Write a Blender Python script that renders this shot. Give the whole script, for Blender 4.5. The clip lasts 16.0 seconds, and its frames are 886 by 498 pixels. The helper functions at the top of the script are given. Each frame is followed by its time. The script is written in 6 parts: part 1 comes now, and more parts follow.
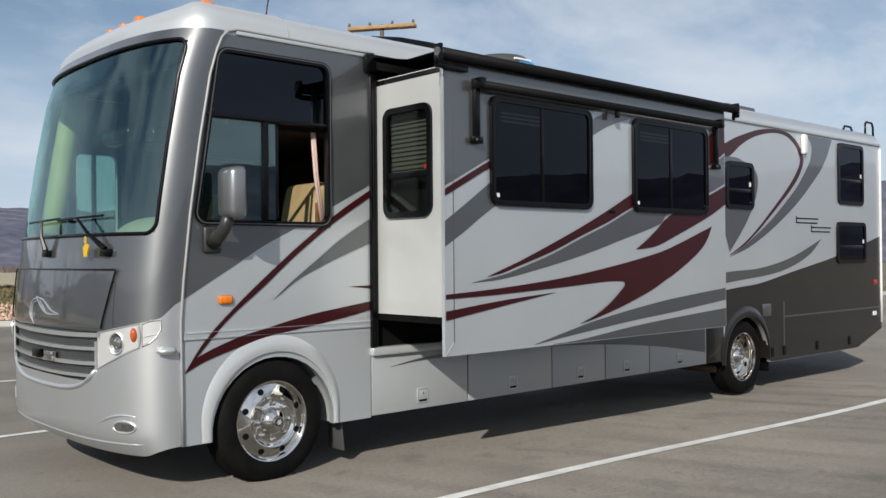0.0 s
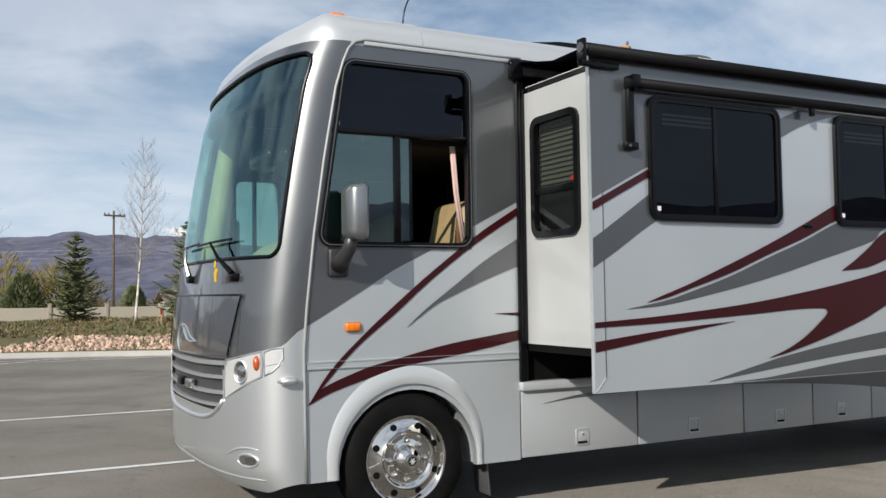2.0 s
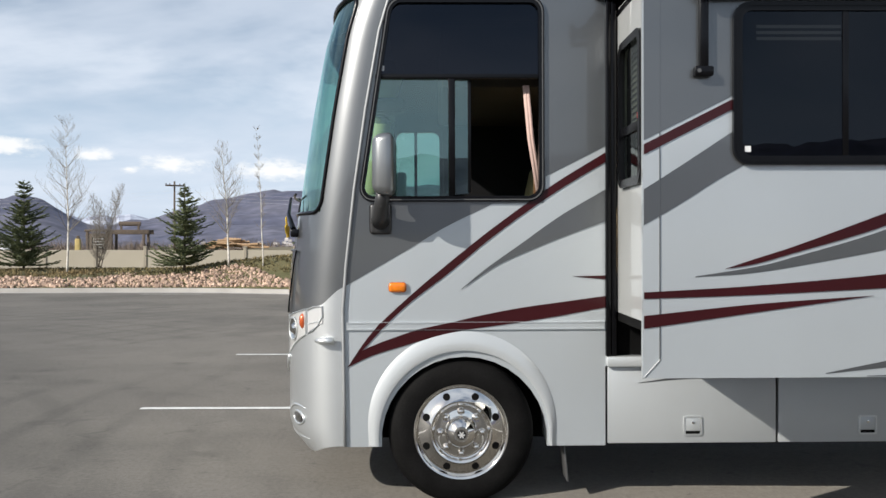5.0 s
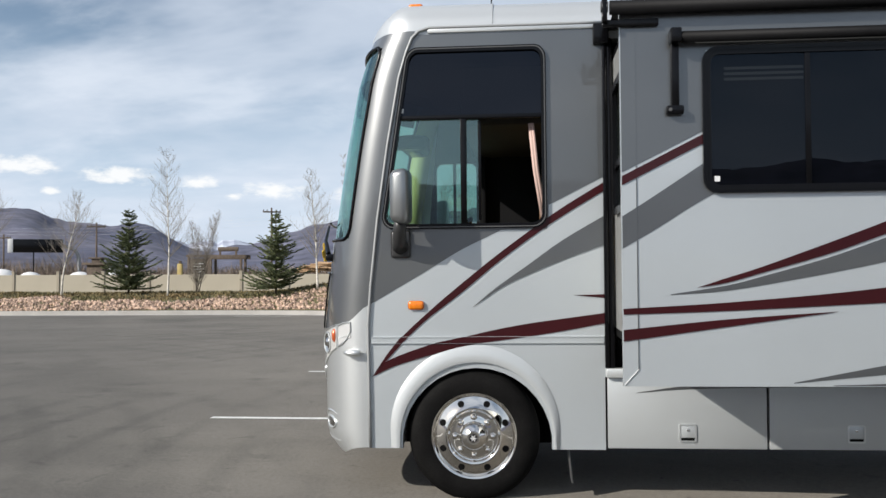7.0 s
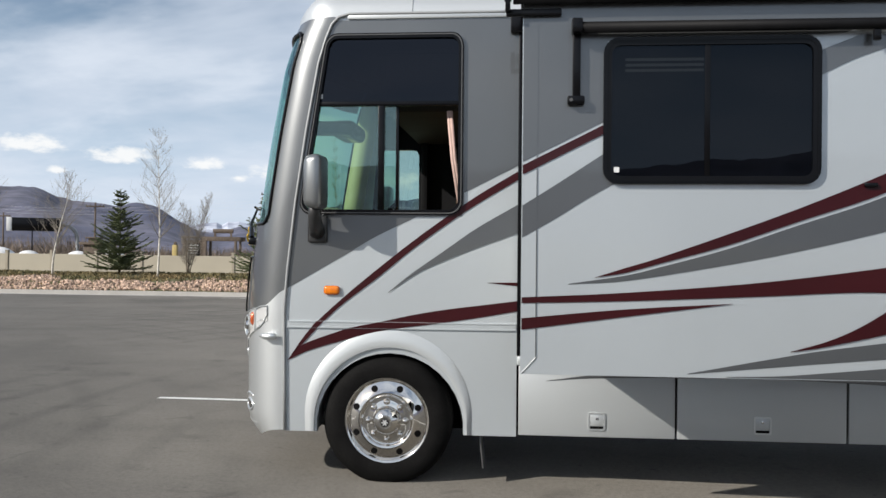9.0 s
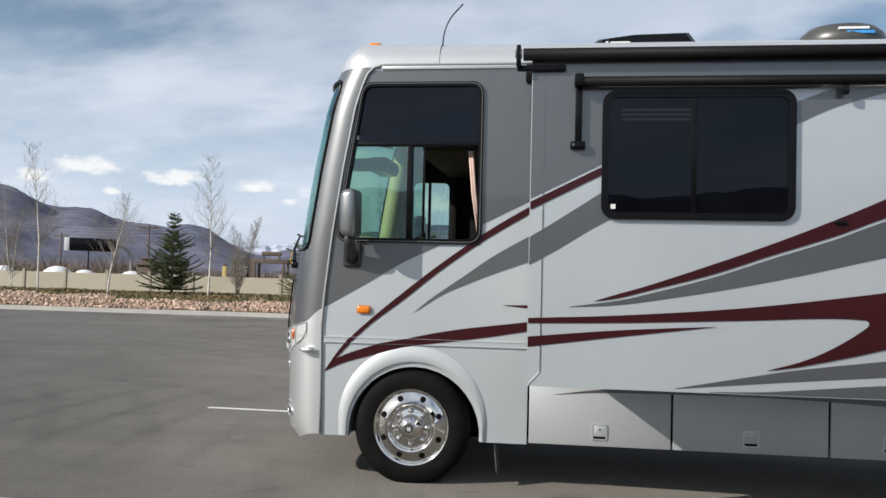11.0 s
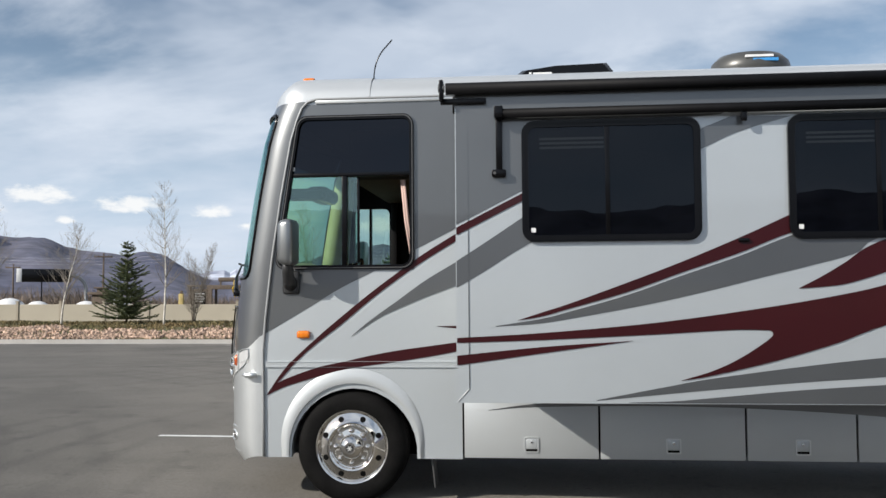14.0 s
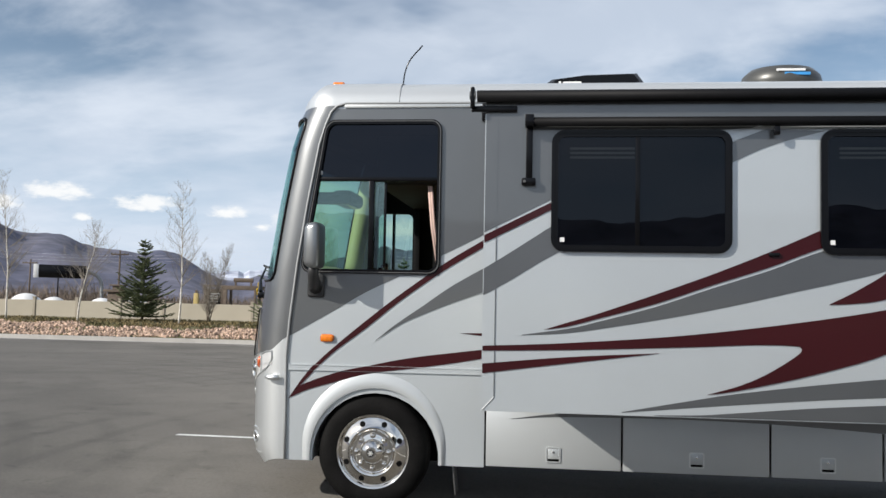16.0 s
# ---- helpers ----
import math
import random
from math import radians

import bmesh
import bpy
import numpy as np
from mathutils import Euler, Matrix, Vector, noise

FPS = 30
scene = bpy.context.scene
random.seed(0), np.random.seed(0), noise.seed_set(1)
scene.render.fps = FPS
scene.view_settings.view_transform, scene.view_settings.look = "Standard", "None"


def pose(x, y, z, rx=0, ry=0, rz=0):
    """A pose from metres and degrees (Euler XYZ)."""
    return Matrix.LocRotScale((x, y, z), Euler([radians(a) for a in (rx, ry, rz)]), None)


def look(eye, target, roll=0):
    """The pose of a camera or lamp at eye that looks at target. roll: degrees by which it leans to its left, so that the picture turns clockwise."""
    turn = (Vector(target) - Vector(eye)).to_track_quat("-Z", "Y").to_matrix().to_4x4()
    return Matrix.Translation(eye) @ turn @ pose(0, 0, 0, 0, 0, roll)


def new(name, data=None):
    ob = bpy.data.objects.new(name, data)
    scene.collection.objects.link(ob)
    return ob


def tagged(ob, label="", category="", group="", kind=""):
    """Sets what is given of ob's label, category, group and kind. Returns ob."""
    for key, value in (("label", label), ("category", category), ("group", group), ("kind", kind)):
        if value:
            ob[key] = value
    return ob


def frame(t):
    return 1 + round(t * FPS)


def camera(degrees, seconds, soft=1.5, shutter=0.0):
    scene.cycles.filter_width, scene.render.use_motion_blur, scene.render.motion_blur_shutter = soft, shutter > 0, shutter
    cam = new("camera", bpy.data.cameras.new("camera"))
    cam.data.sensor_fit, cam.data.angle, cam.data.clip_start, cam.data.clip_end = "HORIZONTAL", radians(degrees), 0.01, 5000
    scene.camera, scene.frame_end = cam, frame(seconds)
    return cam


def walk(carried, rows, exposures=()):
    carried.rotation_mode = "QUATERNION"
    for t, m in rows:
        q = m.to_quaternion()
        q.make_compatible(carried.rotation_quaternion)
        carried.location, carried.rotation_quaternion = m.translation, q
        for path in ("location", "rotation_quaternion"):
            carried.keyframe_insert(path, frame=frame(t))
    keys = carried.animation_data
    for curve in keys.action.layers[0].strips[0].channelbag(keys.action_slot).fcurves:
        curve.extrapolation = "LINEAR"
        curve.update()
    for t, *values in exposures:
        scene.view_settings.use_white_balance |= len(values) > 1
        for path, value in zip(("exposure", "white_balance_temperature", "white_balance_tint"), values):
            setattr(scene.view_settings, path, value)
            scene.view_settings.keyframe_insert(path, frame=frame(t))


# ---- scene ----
cam = camera(51.9, 16.0)
PATH = [
    (0, (-3.39, -5.521, 1.549), (-2.048, -4.039, 1.566), -0.5),
    (0.5, (-3.306, -5.456, 1.538), (-1.984, -3.955, 1.544), -1.2),
    (1, (-3.218, -5.368, 1.532), (-1.923, -3.844, 1.567), -1.8),
    (1.5, (-2.918, -5.358, 1.494), (-1.801, -3.702, 1.596), -0.6),
    (2, (-2.517, -5.34, 1.482), (-1.591, -3.57, 1.577), -0.8),
    (2.5, (-2.077, -5.272, 1.494), (-1.147, -3.502, 1.525), -2.6),
    (3, (-1.536, -5.245, 1.515), (-0.691, -3.433, 1.473), -3.2),
    (3.5, (-1.08, -5.214, 1.512), (-0.402, -3.334, 1.458), -3.6),
    (4, (-0.684, -5.278, 1.525), (-0.265, -3.322, 1.483), -2.8),
    (4.5, (-0.407, -5.295, 1.518), (-0.171, -3.31, 1.474), -1.1),
    (5, (-0.195, -5.366, 1.55), (-0.161, -3.367, 1.53), -0.2),
    (5.2, (-0.111, -5.432, 1.531), (-0.182, -3.433, 1.531), 0.4),
    (7.3, (0.402, -5.996, 1.546), (0.22, -4.004, 1.578), -0.4),
    (7.5, (0.452, -5.974, 1.542), (0.265, -3.983, 1.57), -0.2),
    (8, (0.603, -5.922, 1.552), (0.384, -3.935, 1.593), -0.1),
    (8.5, (0.778, -5.909, 1.551), (0.559, -3.921, 1.566), 0.2),
    (8.7, (0.845, -5.921, 1.548), (0.664, -3.929, 1.549), 0.4),
    (10.8, (1.143, -6.568, 1.562), (0.859, -4.589, 1.595), 1.4),
    (11, (1.181, -6.652, 1.553), (0.893, -4.674, 1.607), 1.3),
    (11.5, (1.272, -6.835, 1.567), (0.991, -4.855, 1.623), 0.8),
    (12, (1.42, -6.907, 1.576), (1.13, -4.928, 1.619), 1.2),
    (12.5, (1.588, -6.946, 1.57), (1.287, -4.969, 1.605), 1.8),
    (13, (1.621, -6.96, 1.568), (1.363, -4.978, 1.619), 1.1),
    (13.5, (1.53, -6.937, 1.576), (1.302, -4.951, 1.652), 0.3),
    (14, (1.42, -6.931, 1.581), (1.218, -4.943, 1.679), -0.4),
    (14.5, (1.365, -6.915, 1.583), (1.167, -4.928, 1.697), 0.1),
    (15, (1.343, -6.916, 1.585), (1.13, -4.931, 1.698), 1.0),
    (15.5, (1.33, -6.919, 1.59), (1.099, -4.935, 1.698), 1.4),
    (16, (1.326, -6.932, 1.586), (1.094, -4.948, 1.697), 1.1),
]
# the motorhome and the slab it stands on are not quite parallel: it leans a little on its springs
LEAN = Matrix.Rotation(0.010, 4, "X") @ Matrix.Rotation(-0.005, 4, "Y")
walk(cam, [(t, LEAN @ look(eye, target, roll)) for t, eye, target, roll in PATH],
     [(0.0, -0.12), (1.5, -0.05), (3.0, 0.09), (5.0, 0.17), (8.0, 0.11), (12.5, 0.07), (16.0, 0.12)])

# ---- light ----
SUN_TO = Vector((-1.45, -1.05, 1.0)).normalized()
sun = new("sun", bpy.data.lights.new("sun", "SUN"))
sun.data.energy, sun.data.angle, sun.data.color = 4.9, radians(0.6), (1.0, 0.95, 0.88)
sun.matrix_world = Vector(SUN_TO).to_track_quat("Z", "Y").to_matrix().to_4x4()


def sky_world():
    w = bpy.data.worlds.new("sky")
    scene.world = w
    w.use_nodes = True
    nt = w.node_tree
    nt.nodes.clear()
    N, L = nt.nodes.new, nt.links.new
    out, bg, sky = N("ShaderNodeOutputWorld"), N("ShaderNodeBackground"), N("ShaderNodeTexSky")
    sky.sky_type, sky.sun_disc = "NISHITA", False
    sky.sun_elevation = math.asin(SUN_TO.z)
    sky.sun_rotation = math.atan2(SUN_TO.x, SUN_TO.y)
    sky.air_density, sky.dust_density, sky.ozone_density = 1.0, 0.8, 1.1
    tc, sep = N("ShaderNodeTexCoord"), N("ShaderNodeSeparateXYZ")
    L(tc.outputs["Generated"], sep.inputs[0])
    up = N("ShaderNodeMath"); up.operation = "MAXIMUM"; up.inputs[1].default_value = 0.0
    L(sep.outputs["Z"], up.inputs[0])
    den = N("ShaderNodeMath"); den.operation = "ADD"; den.inputs[1].default_value = 0.27
    L(up.outputs[0], den.inputs[0])
    flat = N("ShaderNodeVectorMath"); flat.operation = "DIVIDE"
    comb = N("ShaderNodeCombineXYZ")
    for i in range(3):
        L(den.outputs[0], comb.inputs[i])
    L(tc.outputs["Generated"], flat.inputs[0]); L(comb.outputs[0], flat.inputs[1])

    def layer(scale, stretch, detail, lo, hi, turn, rough=0.6, dist=0.0, vec=None):
        mp = N("ShaderNodeMapping")
        mp.inputs["Rotation"].default_value = (0, 0, turn)
        mp.inputs["Scale"].default_value = stretch
        L(vec or flat.outputs[0], mp.inputs[0])
        nz = N("ShaderNodeTexNoise")
        nz.inputs["Scale"].default_value, nz.inputs["Detail"].default_value = scale, detail
        nz.inputs["Roughness"].default_value, nz.inputs["Distortion"].default_value = rough, dist
        L(mp.outputs[0], nz.inputs["Vector"])
        mr = N("ShaderNodeMapRange")
        mr.interpolation_type = "SMOOTHSTEP"
        mr.inputs["From Min"].default_value, mr.inputs["From Max"].default_value = lo, hi
        L(nz.outputs["Fac"], mr.inputs[0])
        return mr.outputs[0]

    cirrus = layer(1.5, (0.75, 1.1, 1), 5, 0.38, 0.62, 0.35, 0.55, 0.25)
    wisps = layer(2.6, (0.8, 1.0, 1), 6, 0.42, 0.70, 0.25, 0.58, 0.25)
    # fair-weather puffs low over the hills: azimuth, elevation, half width, half height in degrees
    def op(kind, x, y=None):
        n = N("ShaderNodeMath"); n.operation = kind
        for i, v in enumerate((x, y)):
            if isinstance(v, (int, float)):
                n.inputs[i].default_value = v
            elif v is not None:
                L(v, n.inputs[i])
        return n.outputs[0]
    az = op("MULTIPLY", op("ARCTAN2", sep.outputs["X"], sep.outputs["Y"]), 180 / math.pi)
    el = op("MULTIPLY", op("ARCSINE", sep.outputs["Z"]), 180 / math.pi)
    where = N("ShaderNodeCombineXYZ"); L(az, where.inputs[0]); L(el, where.inputs[1])
    most = None
    for a, e, w, h in ((-29.9, 6.2, 2.5, 0.75), (-24.85, 5.8, 2.6, 0.7), (-20.1, 5.5, 1.6, 0.55), (-15.5, 5.1, 2.4, 0.62), (-9.3, 4.85, 3.6, 0.85), (-4.0, 4.4, 1.1, 0.65), (-32.6, 5.4, 1.2, 0.7), (-28.4, 4.8, 0.8, 0.32), (-18.0, 4.7, 0.8, 0.3), (11.6, 4.5, 1.7, 0.45), (-38.0, 6.0, 2.4, 0.7), (-45.0, 6.5, 3.0, 0.8)):
        d = N("ShaderNodeVectorMath"); d.operation = "SUBTRACT"; d.inputs[1].default_value = (a, e, 0)
        q = N("ShaderNodeVectorMath"); q.operation = "MULTIPLY"; q.inputs[1].default_value = (1 / w, 1 / h, 0)
        ln = N("ShaderNodeVectorMath"); ln.operation = "LENGTH"
        L(where.outputs[0], d.inputs[0]); L(d.outputs[0], q.inputs[0]); L(q.outputs[0], ln.inputs[0])
        v = op("SUBTRACT", 1.0, ln.outputs["Value"])
        most = v if most is None else op("MAXIMUM", most, v)
    lumps = N("ShaderNodeTexNoise")
    lumps.inputs["Scale"].default_value, lumps.inputs["Detail"].default_value, lumps.inputs["Roughness"].default_value = 0.85, 6, 0.62
    squash = N("ShaderNodeMapping"); squash.inputs["Scale"].default_value = (1.0, 2.2, 1.0)
    L(where.outputs[0], squash.inputs[0]); L(squash.outputs[0], lumps.inputs["Vector"])
    body = op("ADD", most, op("MULTIPLY", op("SUBTRACT", lumps.outputs["Fac"], 0.5), 1.7))
    puff = N("ShaderNodeMapRange"); puff.interpolation_type = "SMOOTHSTEP"
    puff.inputs["From Min"].default_value, puff.inputs["From Max"].default_value = 0.10, 0.78
    L(body, puff.inputs[0])
    inside = op("MULTIPLY", puff.outputs[0], op("GREATER_THAN", most, -1.5))

    def mixed(fac, a, col, top):
        sc = N("ShaderNodeMath"); sc.operation = "MULTIPLY"; sc.inputs[1].default_value = top
        L(fac, sc.inputs[0])
        mx = N("ShaderNodeMix"); mx.data_type = "RGBA"
        L(sc.outputs[0], mx.inputs["Factor"]); L(a, mx.inputs["A"]); mx.inputs["B"].default_value = (*col, 1)
        return mx.outputs["Result"]

    low = N("ShaderNodeMapRange"); low.interpolation_type = "SMOOTHSTEP"
    for k, v in (("From Min", 0.30), ("From Max", 0.02)):
        low.inputs[k].default_value = v
    L(sep.outputs["Z"], low.inputs[0])
    c = mixed(low.outputs[0], sky.outputs[0], (6.0, 7.3, 9.4), 0.75)
    c = mixed(cirrus, c, (6.8, 7.5, 8.6), 0.70)
    c = mixed(wisps, c, (8.2, 8.8, 9.7), 0.5)
    c = mixed(inside, c, (10.0, 10.0, 9.9), 0.85)
    L(c, bg.inputs["Color"])
    bg.inputs["Strength"].default_value = 0.095
    L(bg.outputs[0], out.inputs["Surface"])


sky_world()


# ---- materials ----
def mat(name, color, rough=0.5, metal=0.0, var=0.12, scale=6.0, bump=0.0, bscale=60.0, coat=0.0, color2=None, fine=0.0, spec=0.5, objvar=0.0):
    m = bpy.data.materials.new(name)
    m.use_nodes = True
    nt = m.node_tree
    N, L = nt.nodes.new, nt.links.new
    p = nt.nodes["Principled BSDF"]
    p.inputs["Metallic"].default_value, p.inputs["Roughness"].default_value = metal, rough
    p.inputs["Coat Weight"].default_value, p.inputs["Coat Roughness"].default_value = coat, 0.04
    p.inputs["Specular IOR Level"].default_value = spec
    tc = N("ShaderNodeTexCoord")
    n1 = N("ShaderNodeTexNoise")
    n1.inputs["Scale"].default_value, n1.inputs["Detail"].default_value = scale, 6
    L(tc.outputs["Object"], n1.inputs["Vector"])
    ramp = N("ShaderNodeMix"); ramp.data_type = "RGBA"
    mr = N("ShaderNodeMapRange")
    mr.inputs["From Min"].default_value, mr.inputs["From Max"].default_value = 0.3, 0.7
    L(n1.outputs["Fac"], mr.inputs[0]); L(mr.outputs[0], ramp.inputs["Factor"])
    c2 = color2 or tuple(v * (1 - var) for v in color)
    ramp.inputs["A"].default_value, ramp.inputs["B"].default_value = (*c2, 1), (*color, 1)
    col = ramp.outputs["Result"]
    if fine:
        n2 = N("ShaderNodeTexNoise")
        n2.inputs["Scale"].default_value, n2.inputs["Detail"].default_value = bscale, 3
        L(tc.outputs["Object"], n2.inputs["Vector"])
        mm = N("ShaderNodeMapRange")
        mm.inputs["From Min"].default_value, mm.inputs["From Max"].default_value = 0.25, 0.75
        mm.inputs["To Min"].default_value, mm.inputs["To Max"].default_value = 1 - fine, 1 + fine
        L(n2.outputs["Fac"], mm.inputs[0])
        mu = N("ShaderNodeVectorMath"); mu.operation = "SCALE"
        L(col, mu.inputs[0]); L(mm.outputs[0], mu.inputs["Scale"])
        col = mu.outputs[0]
    if objvar:
        oi = N("ShaderNodeObjectInfo")
        mm = N("ShaderNodeMapRange")
        mm.inputs["To Min"].default_value, mm.inputs["To Max"].default_value = 1 - objvar, 1 + objvar
        L(oi.outputs["Random"], mm.inputs[0])
        mu = N("ShaderNodeVectorMath"); mu.operation = "SCALE"
        L(col, mu.inputs[0]); L(mm.outputs[0], mu.inputs["Scale"])
        col = mu.outputs[0]
    L(col, p.inputs["Base Color"])
    if bump:
        nb = N("ShaderNodeTexNoise")
        nb.inputs["Scale"].default_value, nb.inputs["Detail"].default_value = bscale, 4
        L(tc.outputs["Object"], nb.inputs["Vector"])
        b = N("ShaderNodeBump")
        b.inputs["Strength"].default_value, b.inputs["Distance"].default_value = 1.0, bump
        L(nb.outputs["Fac"], b.inputs["Height"]); L(b.outputs[0], p.inputs["Normal"])
    return m


def island(m, amount):
    """Vary a material's colour from loose piece to loose piece."""
    nt = m.node_tree
    p = nt.nodes["Principled BSDF"]
    src = p.inputs["Base Color"].links[0].from_socket
    g, mm, mu = nt.nodes.new("ShaderNodeNewGeometry"), nt.nodes.new("ShaderNodeMapRange"), nt.nodes.new("ShaderNodeVectorMath")
    mm.inputs["To Min"].default_value, mm.inputs["To Max"].default_value = 1 - amount, 1 + amount
    mu.operation = "SCALE"
    nt.links.new(g.outputs["Random Per Island"], mm.inputs[0])
    nt.links.new(src, mu.inputs[0]); nt.links.new(mm.outputs[0], mu.inputs["Scale"])
    nt.links.new(mu.outputs[0], p.inputs["Base Color"])
    return m


def glass_mat(name, tint, rough=0.0, ior=1.5, sheen=(1, 1, 1)):
    m = bpy.data.materials.new(name)
    m.use_nodes = True
    nt = m.node_tree
    nt.nodes.clear()
    N, L = nt.nodes.new, nt.links.new
    out, mix = N("ShaderNodeOutputMaterial"), N("ShaderNodeMixShader")
    tr, gl, lw = N("ShaderNodeBsdfTransparent"), N("ShaderNodeBsdfGlossy"), N("ShaderNodeLayerWeight")
    tr.inputs["Color"].default_value = (*tint, 1)
    gl.inputs["Roughness"].default_value = rough
    gl.inputs["Color"].default_value = (*sheen, 1)
    lw.inputs["Blend"].default_value = 0.5
    f0 = ((ior - 1) / (ior + 1)) ** 2
    pw, mr = N("ShaderNodeMath"), N("ShaderNodeMapRange")
    pw.operation = "POWER"
    pw.inputs[1].default_value = 5.0
    mr.inputs["To Min"].default_value, mr.inputs["To Max"].default_value = f0, 1.0
    L(lw.outputs["Facing"], pw.inputs[0]); L(pw.outputs[0], mr.inputs[0])
    L(mr.outputs[0], mix.inputs[0]); L(tr.outputs[0], mix.inputs[1]); L(gl.outputs[0], mix.inputs[2]); L(mix.outputs[0], out.inputs["Surface"])
    return m


SILVER = mat("silver_paint", (0.71, 0.73, 0.725), 0.39, 0.78, 0.05, 1.5, coat=0.7)
ROOFSILVER = mat("pale_roof_silver", (0.64, 0.66, 0.66), 0.34, 0.50, 0.05, 1.5, coat=0.5)
WHITE = mat("pale_silver_paint", (0.60, 0.638, 0.652), 0.42, 0.58, 0.06, 1.2, coat=1.0)
GREY = mat("grey_paint", (0.182, 0.189, 0.192), 0.38, 0.81, 0.10, 1.5, coat=1.0)
MAROON = mat("maroon_paint", (0.040, 0.0026, 0.0045), 0.34, 0.1, 0.25, 1.2, coat=0.28, spec=0.35)
MOULD = mat("silver_moulding", (0.34, 0.35, 0.35), 0.5, 0.2, 0.08, 4.0)
SKIRT = mat("skirt_paint", (0.53, 0.555, 0.56), 0.42, 0.42, 0.06, 1.5, coat=0.6)
DARKSKIRT = mat("dark_skirt_paint", (0.021, 0.019, 0.017), 0.30, 0.3, 0.15, 1.5, coat=0.75, spec=0.3)
ENDWHITE = mat("white_gelcoat", (0.47, 0.48, 0.47), 0.4, 0.0, 0.10, 2.0, coat=0.9)
BLACK = mat("black_trim", (0.004, 0.004, 0.005), 0.22, 0.0, 0.3, 8.0, spec=0.25)
FABRIC = mat("black_awning_fabric", (0.006, 0.006, 0.007), 0.6, 0.0, 0.3, 12.0, 0.0006, 300, spec=0.16)
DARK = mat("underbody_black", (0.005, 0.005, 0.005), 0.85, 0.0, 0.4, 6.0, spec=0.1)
CHROME = mat("polished_steel", (0.80, 0.77, 0.72), 0.07, 1.0, 0.04, 5.0)
RUBBER = mat("tyre_rubber", (0.007, 0.0068, 0.0066), 0.75, 0.0, 0.6, 7.0, 0.001, 90, fine=0.35, spec=0.12)
AMBER = mat("amber_lens", (0.85, 0.22, 0.01), 0.2, 0.0, 0.25, 40.0, coat=0.6)
ORANGERED = mat("orange_red_lens", (0.62, 0.12, 0.03), 0.25, 0.2, 0.3, 30.0, coat=0.6)
RED = mat("red_lens", (0.45, 0.02, 0.015), 0.2, 0.0, 0.2, 40.0, coat=0.6)
PALE = mat("white_mark", (0.75, 0.75, 0.74), 0.5, 0.0, 0.05, 20.0)
TINT = glass_mat("tinted_glass", (0.06, 0.068, 0.075), 0.0, 1.5, (0.52, 0.58, 0.68))
CAB_GLASS = glass_mat("green_glass", (0.46, 0.66, 0.60), 0.0, 2.45, (0.70, 0.95, 0.93))
TOP_GLASS = glass_mat("dark_glass", (0.02, 0.024, 0.034), 0.0, 1.5, (0.60, 0.67, 0.84))
CLEAR = glass_mat("clear_lens", (0.9, 0.9, 0.9))
TAN = mat("tan_leather", (0.36, 0.26, 0.13), 0.55, 0.0, 0.2, 6.0)
DASH = mat("grey_green_dash", (0.33, 0.35, 0.24), 0.6, 0.0, 0.15, 4.0)
PILLAR = mat("pale_green_trim", (0.42, 0.44, 0.20), 0.6, 0.0, 0.12, 4.0)
CURTAIN = mat("pink_beige_curtain", (0.62, 0.44, 0.38), 0.85, 0.0, 0.15, 10.0)
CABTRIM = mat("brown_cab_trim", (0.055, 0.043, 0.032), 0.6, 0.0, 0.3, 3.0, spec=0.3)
# near-black: the shade of unlit interiors is put into this colour
INSIDE = mat("unlit_interior_black", (0.005, 0.005, 0.006), 0.7, 0.0, 0.2, 3.0, spec=0.2)
WOOD = mat("varnished_wood", (0.20, 0.10, 0.04), 0.35, 0.0, 0.4, 14.0)
YELLOW = mat("yellow_tag", (0.75, 0.48, 0.02), 0.5, 0.0, 0.2, 20.0)
GRILLE = mat("grille_mesh", (0.16, 0.165, 0.165), 0.5, 0.5, 0.2, 60.0)


def weave(m, scale, dark):
    """Cross the colour with a fine checkered weave."""
    nt = m.node_tree
    p = nt.nodes["Principled BSDF"]
    src = p.inputs["Base Color"].links[0].from_socket
    tc, mp, ck, mx = (nt.nodes.new(k) for k in ("ShaderNodeTexCoord", "ShaderNodeMapping", "ShaderNodeTexChecker", "ShaderNodeMix"))
    mp.inputs["Rotation"].default_value = (radians(45), 0, 0)
    ck.inputs["Scale"].default_value = scale
    mx.data_type = "RGBA"
    mx.inputs["B"].default_value = (*dark, 1)
    nt.links.new(tc.outputs["Object"], mp.inputs[0]); nt.links.new(mp.outputs[0], ck.inputs["Vector"])
    nt.links.new(ck.outputs["Fac"], mx.inputs["Factor"]); nt.links.new(src, mx.inputs["A"])
    nt.links.new(mx.outputs["Result"], p.inputs["Base Color"])


weave(GRILLE, 95.0, (0.010, 0.010, 0.011))
REFLECTOR = mat("lamp_reflector", (0.84, 0.84, 0.82), 0.34, 0.45, 0.05, 10.0)
RUST = mat("rusty_pipe", (0.11, 0.055, 0.035), 0.7, 0.3, 0.4, 12.0)
DARKPLASTIC = mat("satin_dark_plastic", (0.045, 0.045, 0.046), 0.38, 0.2, 0.12, 6.0)
GREYPLASTIC = mat("satin_grey_plastic", (0.11, 0.11, 0.11), 0.4, 0.3, 0.12, 6.0)
FLARE = mat("pale_arch_paint", (0.55, 0.575, 0.58), 0.36, 0.35, 0.05, 2.0, coat=0.5)
END_GLASS = glass_mat("smoked_glass", (0.50, 0.55, 0.48), 0.0, 1.6, (0.85, 0.9, 0.86))
